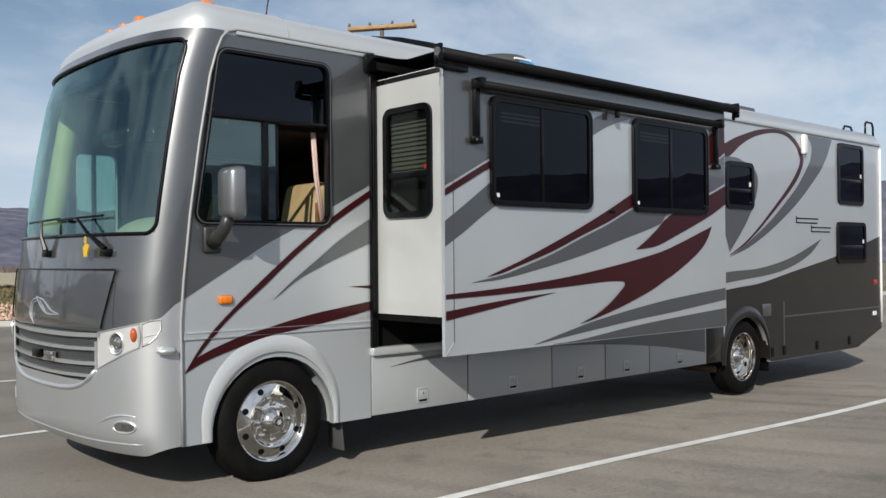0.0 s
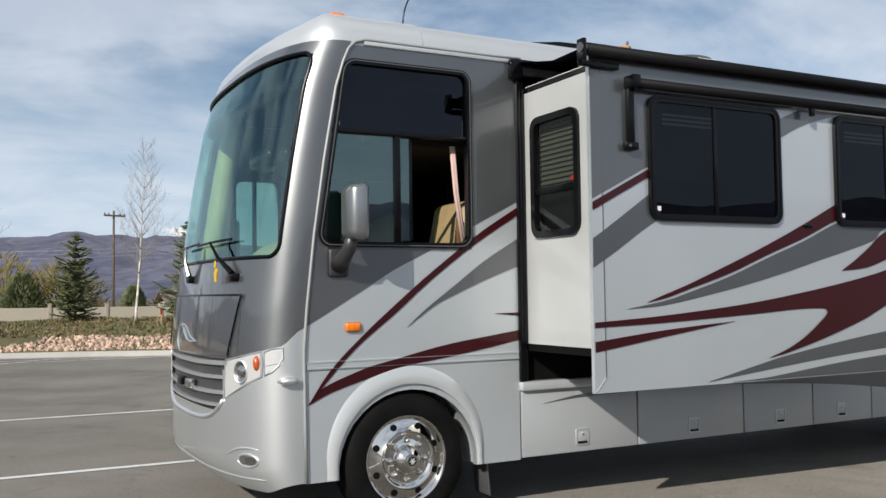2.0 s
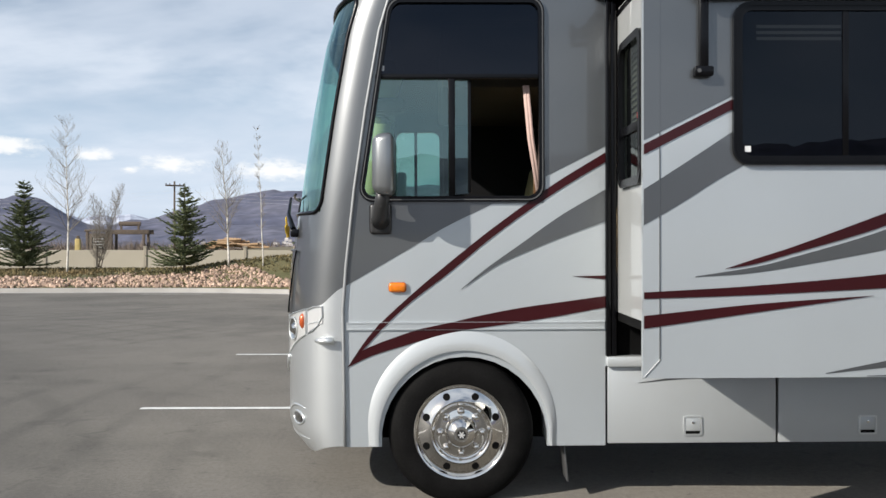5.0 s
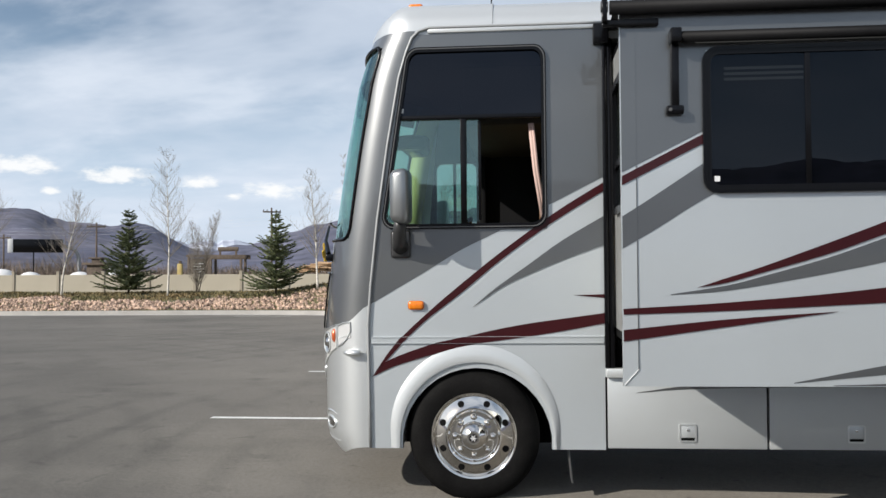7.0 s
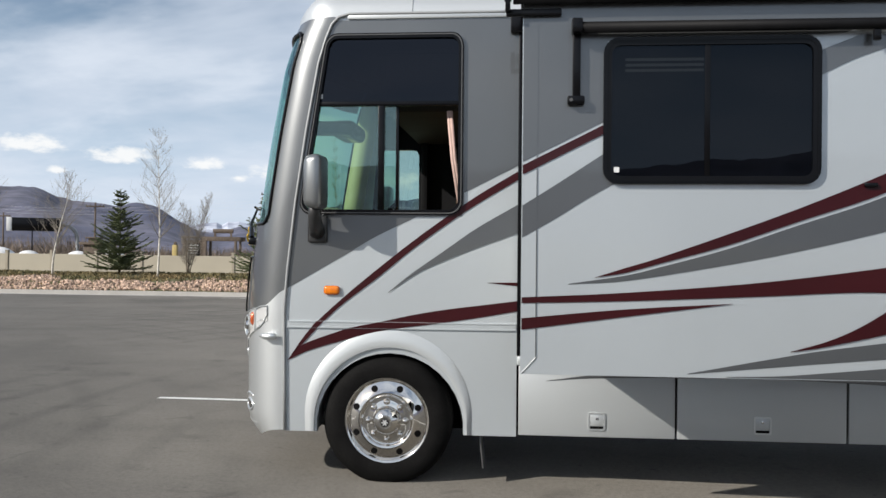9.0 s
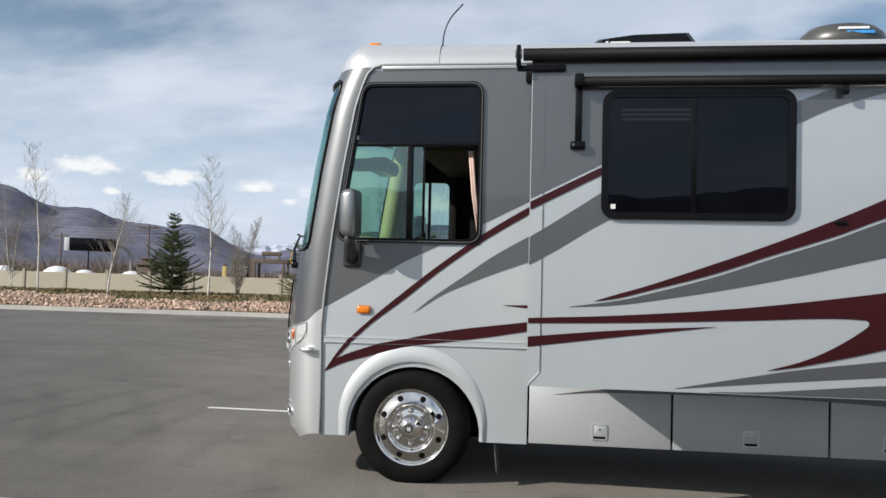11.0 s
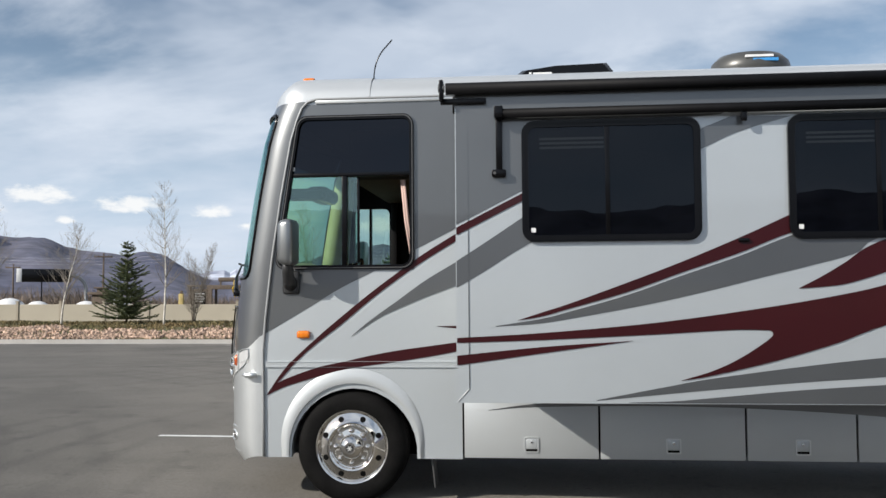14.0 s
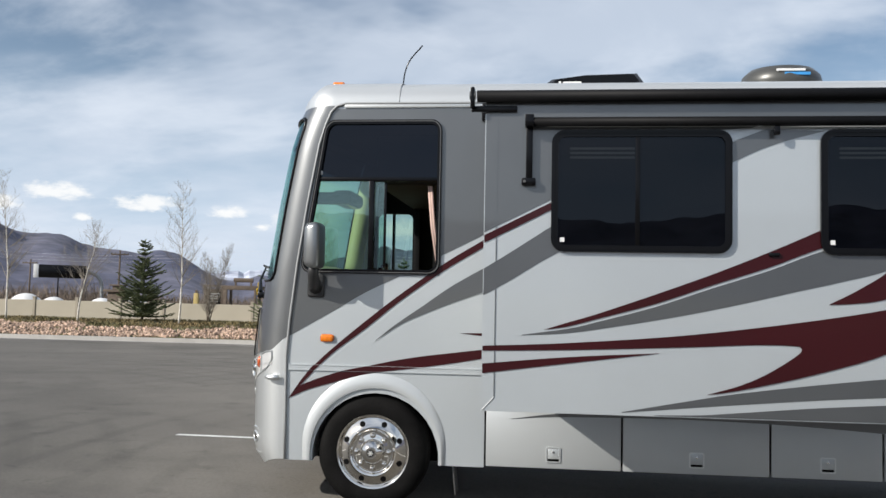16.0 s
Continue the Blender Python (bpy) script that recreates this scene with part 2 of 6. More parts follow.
MIRRORGREY = mat("satin_mirror_silver", (0.30, 0.31, 0.312), 0.28, 0.8, 0.08, 3.0)
TURN = mat("pale_lamp_lens", (0.66, 0.66, 0.65), 0.3, 0.3, 0.08, 6.0, coat=0.8)
BLUE = mat("blue_mark", (0.05, 0.28, 0.62), 0.4, 0.0, 0.1, 20.0)


# ---- mesh tools ----
def link_mesh(name, bm, material, parent=None, label="", smooth=None):
    bmesh.ops.recalc_face_normals(bm, faces=bm.faces)
    me = bpy.data.meshes.new(name)
    bm.to_mesh(me)
    bm.free()
    for m in (material if isinstance(material, (list, tuple)) else (material,)):
        me.materials.append(m)
    if smooth is not None:
        me.shade_smooth() if smooth >= 180 else me.set_sharp_from_angle(angle=radians(smooth))
    ob = new(name, me)
    ob.parent = parent
    if label:
        ob["label"] = label
    return ob


def part(name, bm, material, parent, label="", smooth=35):
    return link_mesh(name, bm, material, parent, label, smooth)


def facing(ob, way):
    """Turn a sheet's faces towards one side."""
    total = Vector((0, 0, 0))
    for f in ob.data.polygons:
        total += f.normal * f.area
    if total.dot(Vector(way)) < 0:
        ob.data.flip_normals()
    return ob


def thing(name, label, category, group="", kind="", m=None):
    e = new(name)
    e.empty_display_size = 0.2
    if m is not None:
        e.matrix_world = m
    return tagged(e, label, category, group, kind)


def box(x0, x1, y0, y1, z0, z1, bevel=0.0, seg=2, bm=None):
    b = bmesh.new() if bevel or bm is None else bm
    r = bmesh.ops.create_cube(b, size=1.0, matrix=Matrix.LocRotScale(((x0 + x1) / 2, (y0 + y1) / 2, (z0 + z1) / 2), None, (abs(x1 - x0), abs(y1 - y0), abs(z1 - z0))))
    if bevel:
        bmesh.ops.bevel(b, geom=list(b.edges), offset=bevel, segments=seg, affect="EDGES", profile=0.5)
        if bm is not None:
            absorb(bm, b)
            return bm
    return b


def absorb(bm, other):
    me = bpy.data.meshes.new("tmp")
    other.to_mesh(me)
    other.free()
    bm.from_mesh(me)
    bpy.data.meshes.remove(me)


def rounded(x0, x1, z0, z1, r, seg=5, slant=0.0):
    """A rounded rectangle in the xz plane; slant moves its upper front corner back."""
    pts = []
    for cx, cz, a0 in ((x1 - r, z1 - r, 0), (x0 + r, z1 - r, 90), (x0 + r, z0 + r, 180), (x1 - r, z0 + r, 270)):
        for k in range(seg + 1):
            a = radians(a0 + 90 * k / seg)
            x, z = cx + r * math.cos(a), cz + r * math.sin(a)
            if slant:
                x += slant * (z - z0) / (z1 - z0) * (x1 - x) / (x1 - x0)
            pts.append((x, z))
    return pts


def plate(outer, holes, y0, y1, bm=None):
    """A plate in the xz plane from y0 to y1, with holes through it."""
    bm = bm or bmesh.new()
    loops = []
    edges = []
    for loop in (outer, *holes):
        vs = [bm.verts.new((x, y0, z)) for x, z in loop]
        edges += [bm.edges.new((vs[i], vs[(i + 1) % len(vs)])) for i in range(len(vs))]
        loops.append(vs)
    r = bmesh.ops.triangle_fill(bm, use_beauty=True, use_dissolve=False, edges=edges)
    faces = [f for f in r["geom"] if isinstance(f, bmesh.types.BMFace)]
    if abs(y1 - y0) > 1e-6:
        ret = bmesh.ops.extrude_face_region(bm, geom=faces)
        bmesh.ops.translate(bm, verts=[v for v in ret["geom"] if isinstance(v, bmesh.types.BMVert)], vec=(0, y1 - y0, 0))
        bm.faces.ensure_lookup_table()
    return bm


def ring(outer, inner, y0, y1, bm=None):
    """A frame between two loops of equal count, in the xz plane."""
    bm = bm or bmesh.new()
    n = len(outer)
    rows = [[bm.verts.new((x, y, z)) for x, z in lp] for lp, y in ((outer, y1), (outer, y0), (inner, y0), (inner, y1))]
    for k in range(4):
        a, b = rows[k], rows[(k + 1) % 4]
        for i in range(n):
            j = (i + 1) % n
            bm.faces.new((a[i], a[j], b[j], b[i]))
    return bm


def tube(points, radius, seg=8, closed=False, bm=None, caps=True):
    """A round bar along points; radius may be a list."""
    bm = bm or bmesh.new()
    pts = [Vector(p) for p in points]
    n = len(pts)
    rows = []
    ref = None
    for i, p in enumerate(pts):
        if closed:
            d = pts[(i + 1) % n] - pts[i - 1]
        else:
            d = pts[min(i + 1, n - 1)] - pts[max(i - 1, 0)]
        d.normalize()
        if ref is None:
            ref = Vector((0, 0, 1)) if abs(d.z) < 0.9 else Vector((1, 0, 0))
        s = d.cross(ref).normalized()
        ref = s.cross(d).normalized()
        r = radius[i] if isinstance(radius, (list, tuple)) else radius
        rows.append([bm.verts.new(p + r * (math.cos(2 * math.pi * k / seg) * s + math.sin(2 * math.pi * k / seg) * ref)) for k in range(seg)])
    for i in range(n if closed else n - 1):
        a, b = rows[i], rows[(i + 1) % n]
        for k in range(seg):
            bm.faces.new((a[k], a[(k + 1) % seg], b[(k + 1) % seg], b[k]))
    if caps and not closed:
        bm.faces.new(rows[0]); bm.faces.new(rows[-1][::-1])
    return bm


def lathe(profile, seg=48, bm=None, m=None):
    """Turned about the y axis: profile of (radius, y)."""
    bm = bm or bmesh.new()
    rows = []
    for r, y in profile:
        if r < 1e-5:
            v = bm.verts.new((0, y, 0))
            rows.append([v] * seg)
        else:
            rows.append([bm.verts.new((r * math.cos(2 * math.pi * k / seg), y, r * math.sin(2 * math.pi * k / seg))) for k in range(seg)])
    for a, b in zip(rows, rows[1:]):
        for k in range(seg):
            j = (k + 1) % seg
            vs = []
            for v in (a[k], a[j], b[j], b[k]):
                if v not in vs:
                    vs.append(v)
            if len(vs) > 2:
                bm.faces.new(vs)
    return bm


def spline(pts, n=10):
    """A smooth open line through a few points."""
    P = [Vector((*p, 0)) if len(p) == 2 else Vector(p) for p in pts]
    P = [2 * P[0] - P[1]] + P + [2 * P[-1] - P[-2]]
    out = []
    for i in range(1, len(P) - 2):
        a, b, c, d = P[i - 1:i + 3]
        for k in range(n):
            t = k / n
            out.append(0.5 * ((2 * b) + (c - a) * t + (2 * a - 5 * b + 4 * c - d) * t * t + (3 * b - a - 3 * c + d) * t ** 3))
    out.append(P[-2])
    return [(v.x, v.y) if len(pts[0]) == 2 else tuple(v) for v in out]


def stripe(name, upper, lower, y, material, parent, label, n=10, t=0.003):
    """A painted band between two smooth lines in the xz plane."""
    up, lo = spline(upper, n), spline(lower, n)
    m = max(len(up), len(lo))

    def even(line):
        d = [0]
        for a, b in zip(line, line[1:]):
            d.append(d[-1] + math.dist(a, b))
        s = np.linspace(0, d[-1], m)
        return list(zip(np.interp(s, d, [p[0] for p in line]), np.interp(s, d, [p[1] for p in line])))
    up, lo = even(up), even(lo)
    bm = bmesh.new()
    rows = [[bm.verts.new((x, yy, z)) for x, z in ln] for ln, yy in ((up, y), (lo, y), (lo, y + t), (up, y + t))]
    for i in range(m - 1):
        bm.faces.new((rows[0][i], rows[0][i + 1], rows[1][i + 1], rows[1][i]))
    bmesh.ops.remove_doubles(bm, verts=bm.verts, dist=0.0003)
    return part(name, bm, material, parent, label, None)


# ---- motorhome ----
rv = thing("motorhome", "silver, grey and maroon class A motorhome with its slide-out extended", "motorhome", m=LEAN)
SEAM_Z = (0.28, 1.14, 1.40, 1.85, 2.33, 2.78, 2.98, 3.09)
SEAM_X = (-0.68, -0.69, -0.67, -0.62, -0.55, -0.47, -0.41, -0.36)
WIDE, LONG, TOP = 2.5, 10.15, 3.09
seam = lambda z: float(np.interp(z, SEAM_Z, SEAM_X))
bow = lambda z: float(np.interp(z, (0.3, 1.6, 2.2, 2.7, 3.1), (0.45, 0.44, 0.435, 0.43, 0.425)))


def cap_point(u, z, out=0.0):
    """A point of the bowed front: u from -1 (this side) to 1, raised by out."""
    v = max(0.0, 1 - abs(u) ** 2.6) ** (1 / 2.6)
    tuck = 0.10 * max(0.0, (0.42 - z) / 0.14) ** 2
    return Vector((seam(z) - (bow(z) - tuck + out) * v, WIDE / 2 + (WIDE / 2 + out) * u, z))


def border(u):
    return float(np.interp(abs(u), (0, 0.69, 0.91, 0.98, 0.99, 0.998, 1.0), (1.08, 1.08, 1.135, 1.165, 1.19, 1.235, 1.28)))


def front_cap():
    us = sorted({round(-math.cos(math.pi * k / 64), 5) for k in range(65)} | {-0.95, 0.95, -0.69, 0.69})
    fr = [(0, k / 12) for k in range(12)] + [(1, k / 8) for k in range(8)] + [(2, k / 14) for k in range(14)] + [(3, 0.0), (3, 0.5), (3, 1.0)]

    def height(u, seg, f):
        b = border(u)
        lo, hi = ((0.28 + 0.055 * max(0.0, (abs(u) - 0.90) / 0.10) ** 1.5, b), (b, 1.72), (1.72, 3.0), (3.0, TOP))[seg]
        return lo + (hi - lo) * f
    for name, segs, material, label in (("front_bumper_panel", (0,), SILVER, "silver moulded lower front panel"), ("front_panel", (1, 2, 3), GREY, "dark grey front panel round the windscreen")):
        bm = bmesh.new()
        rows = []
        use = [(s, f) for s, f in fr if s in segs]
        if segs == (0,):
            use.append((1, 0.0))
        for s, f in use:
            rows.append([bm.verts.new(cap_point(u, height(u, s, f))) for u in us])
        for i in range(len(rows) - 1):
            for k in range(len(us) - 1):
                um = (us[k] + us[k + 1]) / 2
                if use[i][0] == 2 and abs(um) < 0.95:
                    continue
                zm = sum(v.co.z for v in (rows[i][k], rows[i + 1][k])) / 2
                if segs == (0,) and 0.72 < zm and abs(um) < 0.58 + 0.10 * (zm - 0.72) / 0.36:
                    continue
                f = bm.faces.new((rows[i][k], rows[i][k + 1], rows[i + 1][k + 1], rows[i + 1][k]))
                f.smooth = True
        part(name, bm, material, rv, label, 60)
    # dome between the front and the roof
    bm = bmesh.new()
    rows = []
    for k in range(9):
        a = math.pi / 2 * k / 8
        row = []
        for u in us:
            p = cap_point(u, TOP)
            q = Vector((max(p.x, p.x), p.y, 0))
            c = Vector((0.15, WIDE / 2, 0))
            d = c - q
            s = 0.24 * (1 - math.cos(a))
            inward = Vector((min(abs(d.x), s * 1.5 * (1 - abs(u) ** 6)), math.copysign(min(abs(d.y), s), d.y), 0))
            row.append(bm.verts.new((q.x + inward.x, q.y + inward.y, TOP + 0.225 * math.sin(a))))
        rows.append(row)
    for a, b in zip(rows, rows[1:]):
        for k in range(len(us) - 1):
            bm.faces.new((a[k], a[k + 1], b[k + 1], b[k]))
    # back to the joint with the main roof
    back = [bm.verts.new((0.15, v.co.y, v.co.z)) for v in rows[-1]]
    for k in range(len(us) - 1):
        bm.faces.new((rows[-1][k], rows[-1][k + 1], back[k + 1], back[k]))
    for end in (0, -1):
        e = [r[end] for r in rows]
        eb = [bm.verts.new((0.15, v.co.y, v.co.z)) for v in e]
        for i in range(len(e) - 1):
            bm.faces.new((e[i], e[i + 1], eb[i + 1], eb[i]))
    bmesh.ops.remove_doubles(bm, verts=bm.verts, dist=0.0005)
    part("front_roof_cap", bm, ROOFSILVER, rv, "pale silver moulded roof cap", 60)


front_cap()
part("cap_joint", tube([(0.15, 0.24 * (1 - math.cos(a)) - 0.001, TOP + 0.222 * math.sin(a) + 0.001) for a in np.linspace(0.1, math.pi / 2, 9)], 0.002, 6), MOULD, rv, "fine joint in the roof cap", 180)


def cap_line(pairs, out, n=8):
    return [cap_point(u, z, out) for u, z in (spline(pairs, n) if n else pairs)]


def cap_patch(name, u0, u1, low, high, out, material, parent, label="", nu=24, nz=6, thick=0.012):
    """A sheet that follows the bowed front between two heights given along u."""
    bm = bmesh.new()
    rows = []
    for i in range(nz + 1):
        row = []
        for k in range(nu + 1):
            u = u0 + (u1 - u0) * k / nu
            z = low(u) + (high(u) - low(u)) * i / nz
            row.append(bm.verts.new(cap_point(u, z, out)))
        rows.append(row)
    for a, b in zip(rows, rows[1:]):
        for k in range(nu):
            bm.faces.new((a[k], a[k + 1], b[k + 1], b[k]))
    if thick:
        r = bmesh.ops.extrude_face_region(bm, geom=list(bm.faces))
        for v in r["geom"]:
            if isinstance(v, bmesh.types.BMVert):
                v.co += Vector((thick, 0, 0))
    return part(name, bm, material, parent, label, 40)


def windscreen():
    g = cap_patch("windscreen", -0.953, 0.953, lambda u: 1.715, lambda u: 3.005, -0.012, CAB_GLASS, rv, "large bowed green-tinted windscreen", 40, 12, 0)
    facing(g, (-1, 0, 0))
    g.visible_shadow = False
    facing(cap_patch("shade_band", -0.93, 0.93, lambda u: 2.80, lambda u: 3.0, -0.03, TOP_GLASS, g, "dark tinted upper band", 40, 3, 0), (-1, 0, 0))
    loop = []
    for u0, z0, a0 in ((0.91, 2.925, 0), (-0.91, 2.925, 90), (-0.91, 1.80, 180), (0.91, 1.80, 270)):
        for k in range(7):
            a = radians(a0 + 15 * k)
            loop.append((u0 + 0.042 * math.cos(a), z0 + 0.085 * math.sin(a)))
    dense = []
    for i, (u, z) in enumerate(loop):
        u2, z2 = loop[(i + 1) % len(loop)]
        n = max(1, int(abs(u2 - u) / 0.06), int(abs(z2 - z) / 0.15))
        dense += [(u + (u2 - u) * k / n, z + (z2 - z) * k / n) for k in range(n)]
    part("windscreen_seal", tube([cap_point(u, z, 0.001) for u, z in dense], 0.013, 8, closed=True), BLACK, g, "black rubber seal", 180)


windscreen()


def front_details():
    hatch = cap_patch("front_hatch", -0.775, 0.775, lambda u: 1.10, lambda u: 1.48, 0.008, GREY, rv, "dark grey bonnet hatch with an emblem", 36, 4, 0.02)
    edge = [cap_point(-0.70 - 0.075 * k / 8, 1.10 + 0.38 * k / 8, 0.016) for k in range(9)] + [cap_point(-0.775 + 1.55 * k / 30, 1.485, 0.016) for k in range(31)] + [cap_point(0.775 - 0.075 * k / 8, 1.48 - 0.38 * k / 8, 0.016) for k in range(9)]
    part("hatch_joint", tube(edge, 0.006, 6), BLACK, hatch)
    for pairs in (((0.03, 1.09), (0.10, 1.16), (0.07, 1.255), (-0.03, 1.275)), ((0.01, 1.285), (-0.11, 1.265), (-0.24, 1.20), (-0.36, 1.175)), ((-0.36, 1.175), (-0.20, 1.172), (-0.09, 1.21), (0.01, 1.285)), ((-0.05, 1.265), (-0.12, 1.215), (-0.18, 1.175)), ((0.04, 1.10), (0.07, 1.165), (0.05, 1.235), (-0.02, 1.26))):
        line = cap_line([(u + 0.10, z) for u, z in pairs], 0.013, 8)
        part("emblem_stroke", tube(line, [0.003 + 0.004 * math.sin(math.pi * i / (len(line) - 1)) for i in range(len(line))], 6), SILVER, hatch, "silver emblem stroke")
    grille = cap_patch("grille", -0.685, 0.685, lambda u: 0.68 + 0.10 * max(0, abs(u) - 0.3), lambda u: 1.08, -0.022, GRILLE, rv, "dark mesh grille with silver bars", 30, 6, 0.02)
    for z, r in ((1.056, 0.014), (0.965, 0.011), (0.867, 0.012), (0.785, 0.010)):
        w = 0.69 - 0.30 * (1.06 - z) * 0.9
        sag = lambda u, w=w: 0.015 * (1 - (u / w) ** 2)
        cap_patch("grille_bar", -w, w, lambda u: z - r - sag(u), lambda u: z + r - sag(u), 0.004, SILVER, grille, "flat silver grille bar", 30, 3, 0.028)
    part("grille_lip", tube([cap_point(-0.64 + 1.28 * k / 30, 0.70 - 0.03 * (1 - (2 * k / 30 - 1) ** 2) + 0.12 * (abs(2 * k / 30 - 1)) ** 6, 0.0) for k in range(31)], 0.016, 8), SILVER, grille, "", 180)
    for u, m_ in ((0.05, BLACK), (-0.14, CHROME)):
        p = cap_point(u, 0.885, 0.018)
        part("grille_badge", box(p.x - 0.02, p.x + 0.02, p.y - 0.07, p.y + 0.07, p.z - 0.03, p.z + 0.03, 0.006, 2), m_, grille, "small rectangular badge")
    for s in (-1, 1):
        lo = lambda u: 0.835 + 0.155 * (abs(u) - 0.66) / 0.26
        hi = lambda u: border(u) - 0.012
        lamp = cap_patch("headlight", s * 0.665, s * 0.915, lo, hi, 0.003, REFLECTOR, rv, "clear headlight with a bright reflector", 10, 6, 0.0)
        cl = cap_patch("lens", s * 0.66, s * 0.918, lo, hi, 0.014, CLEAR, lamp, "clear lens", 10, 6, 0.0)
        facing(cl, (-1, 0, 0)).visible_shadow = False
        p = cap_point(s * 0.805, 1.01, 0.012)
        bowl = part("bulb_bowl", lathe([(0.0, -0.020), (0.016, -0.017), (0.022, -0.004), (0.030, 0.004), (0.046, -0.004), (0.054, 0.012)], 24), CHROME, lamp, "round bright bulb bowl")
        bowl.matrix_local = Matrix.LocRotScale(p, Euler((0, 0, radians(-90 - s * 42 + 8 * s))), (1, 1, 1.35))
        part("bowl_rim", tube([(0.050 * math.cos(a), -0.004, 0.050 * math.sin(a)) for a in np.linspace(0, 2 * math.pi, 25)[:-1]], 0.004, 6, closed=True), SILVER, bowl)
        p = cap_point(s * 0.893, 1.065, 0.008)
        amber = part("turn_bulb", lathe([(0.0, -0.012), (0.014, -0.010), (0.022, -0.002), (0.026, 0.010)], 20), ORANGERED, lamp, "orange-red round side bulb")
        amber.matrix_local = Matrix.LocRotScale(p, Euler((0, 0, radians(-90 - s * 42 + 20 * s))), (1, 1, 1.9))
        part("lamp_bezel", tube([cap_point(s * a, b, 0.008) for a, b in ((0.66, 0.835), (0.79, 0.905), (0.92, 0.985), (0.925, 1.06), (0.92, 1.14), (0.80, 1.105), (0.67, 1.075))], 0.003, 6, closed=True), SILVER, lamp)
        turn = cap_patch("turn_lamp", s * 0.932, s * 0.985, lambda u: 0.995 + 1.2 * (abs(u) - 0.932) ** 1.0, lambda u: border(u) - 0.02, 0.004, TURN, rv, "pale moulded turn lamp", 8, 4, 0.0)
        part("lamp_rib", tube([cap_point(s * (0.935 + 0.045 * k / 5), 1.05 + 0.02 * k / 5, 0.006) for k in range(6)], 0.0025, 5), SILVER, turn)
        part("lamp_rim", tube([cap_point(s * a, b, 0.004) for a, b in ((0.932, 0.99), (0.955, 1.01), (0.975, 1.05), (0.985, 1.10), (0.984, 1.16), (0.96, 1.155), (0.932, 1.135))], 0.005, 6, closed=True), SILVER, turn)
        fog = part("fog_lamp_pocket", tube([cap_point(s * (0.775 + 0.125 * (0.5 + 0.5 * math.cos(2 * math.pi * k / 20))), 0.470 + 0.038 * math.sin(2 * math.pi * k / 20), 0.001) for k in range(20)], 0.008, 6, closed=True), SILVER, rv, "moulded fog lamp pocket", 180)
        cap_patch("pocket_recess", s * 0.782, s * 0.893, lambda u: 0.444, lambda u: 0.497, 0.002, GREYPLASTIC, fog, "", 6, 2, 0.0)
        cap_patch("fog_lens", s * 0.825, s * 0.880, lambda u: 0.452, lambda u: 0.490, 0.006, CHROME, fog, "bright fog lamp", 6, 2, 0.0)
        part("fog_brow", tube([cap_point(s * (0.66 + 0.25 * k / 12), 0.465 + 0.082 * math.sin(math.pi * (0.05 + 0.6 * k / 12)), -0.001) for k in range(13)], [0.002 + 0.008 * math.sin(math.pi * k / 12) for k in range(13)], 6), SILVER, fog, "", 180)
        p = cap_point(s * 0.995, 0.96, 0.012)
        part("grab_handle", tube([p + Vector((x, s * y, 0)) for x, y in ((-0.085, 0.0), (-0.05, 0.020), (0.0, 0.026), (0.03, 0.022))], [0.008, 0.022, 0.024, 0.018], 10), SILVER, rv, "silver teardrop handle", 180)
    part("bumper_lip", tube([cap_point(-0.93 + 1.86 * k / 40, 0.36, -0.012) for k in range(41)], 0.014, 8), SILVER, rv, "rounded bumper lip", 180)
    # wipers
    for base, tip, mid in ((-0.69, -0.10, -0.43), (0.0, 0.62, 0.05)):
        w = part("windscreen_wiper", tube([cap_point(base, 1.62, 0.03), cap_point((base + mid) / 2, 1.72, 0.06), cap_point(mid, 1.83, 0.06)], [0.02, 0.012, 0.008], 6), BLACK, rv, "black wiper arm")
        part("blade", tube([cap_point(mid - 0.22 + 0.5 * k / 6, 1.84 - 0.012 * k / 6, 0.035) for k in range(7)], 0.009, 6), BLACK, w)
        part("pivot", box(*(lambda p: (p.x - 0.03, p.x + 0.03, p.y - 0.05, p.y + 0.05, p.z - 0.03, p.z + 0.02))(cap_point(base, 1.60, 0.01)), 0.01), BLACK, w)
    p = cap_point(-0.555, 1.635, 0.06)
    bm = bmesh.new()
    for (dy, dz), (wy, wz), turn in (((0.0, -0.02), (0.05, 0.085), 14), ((0.035, -0.03), (0.042, 0.07), -12), ((-0.035, -0.012), (0.03, 0.05), 35)):
        bmesh.ops.create_cube(bm, size=1.0, matrix=Matrix.Translation(p + Vector((0.004 * dy / 0.035, dy, dz))) @ Matrix.Rotation(radians(turn), 4, "X") @ Matrix.Diagonal((0.007, wy, wz, 1)))
    tag = part("hanging_tag", bm, YELLOW, rv, "crumpled yellow tag tied to the wiper")
    part("tag_loop", tube([p + Vector((-0.006, 0.014 * math.cos(a), 0.045 + 0.022 * math.sin(a))) for a in np.linspace(0, 2 * math.pi, 10)[:-1]], 0.004, 5, closed=True), YELLOW, tag)
    # roof clearance lamps
    for y in (0.22, 0.99, 1.27, 1.51, 2.28):
        zz, xx = (3.328, -0.50) if 0.5 < y < 2 else (3.30, -0.38)
        part("clearance_lamp", box(xx - 0.05, xx + 0.05, y - 0.045, y + 0.045, zz - 0.03, zz + 0.025, 0.018, 3), AMBER, rv, "orange roof marker lamp")


front_details()


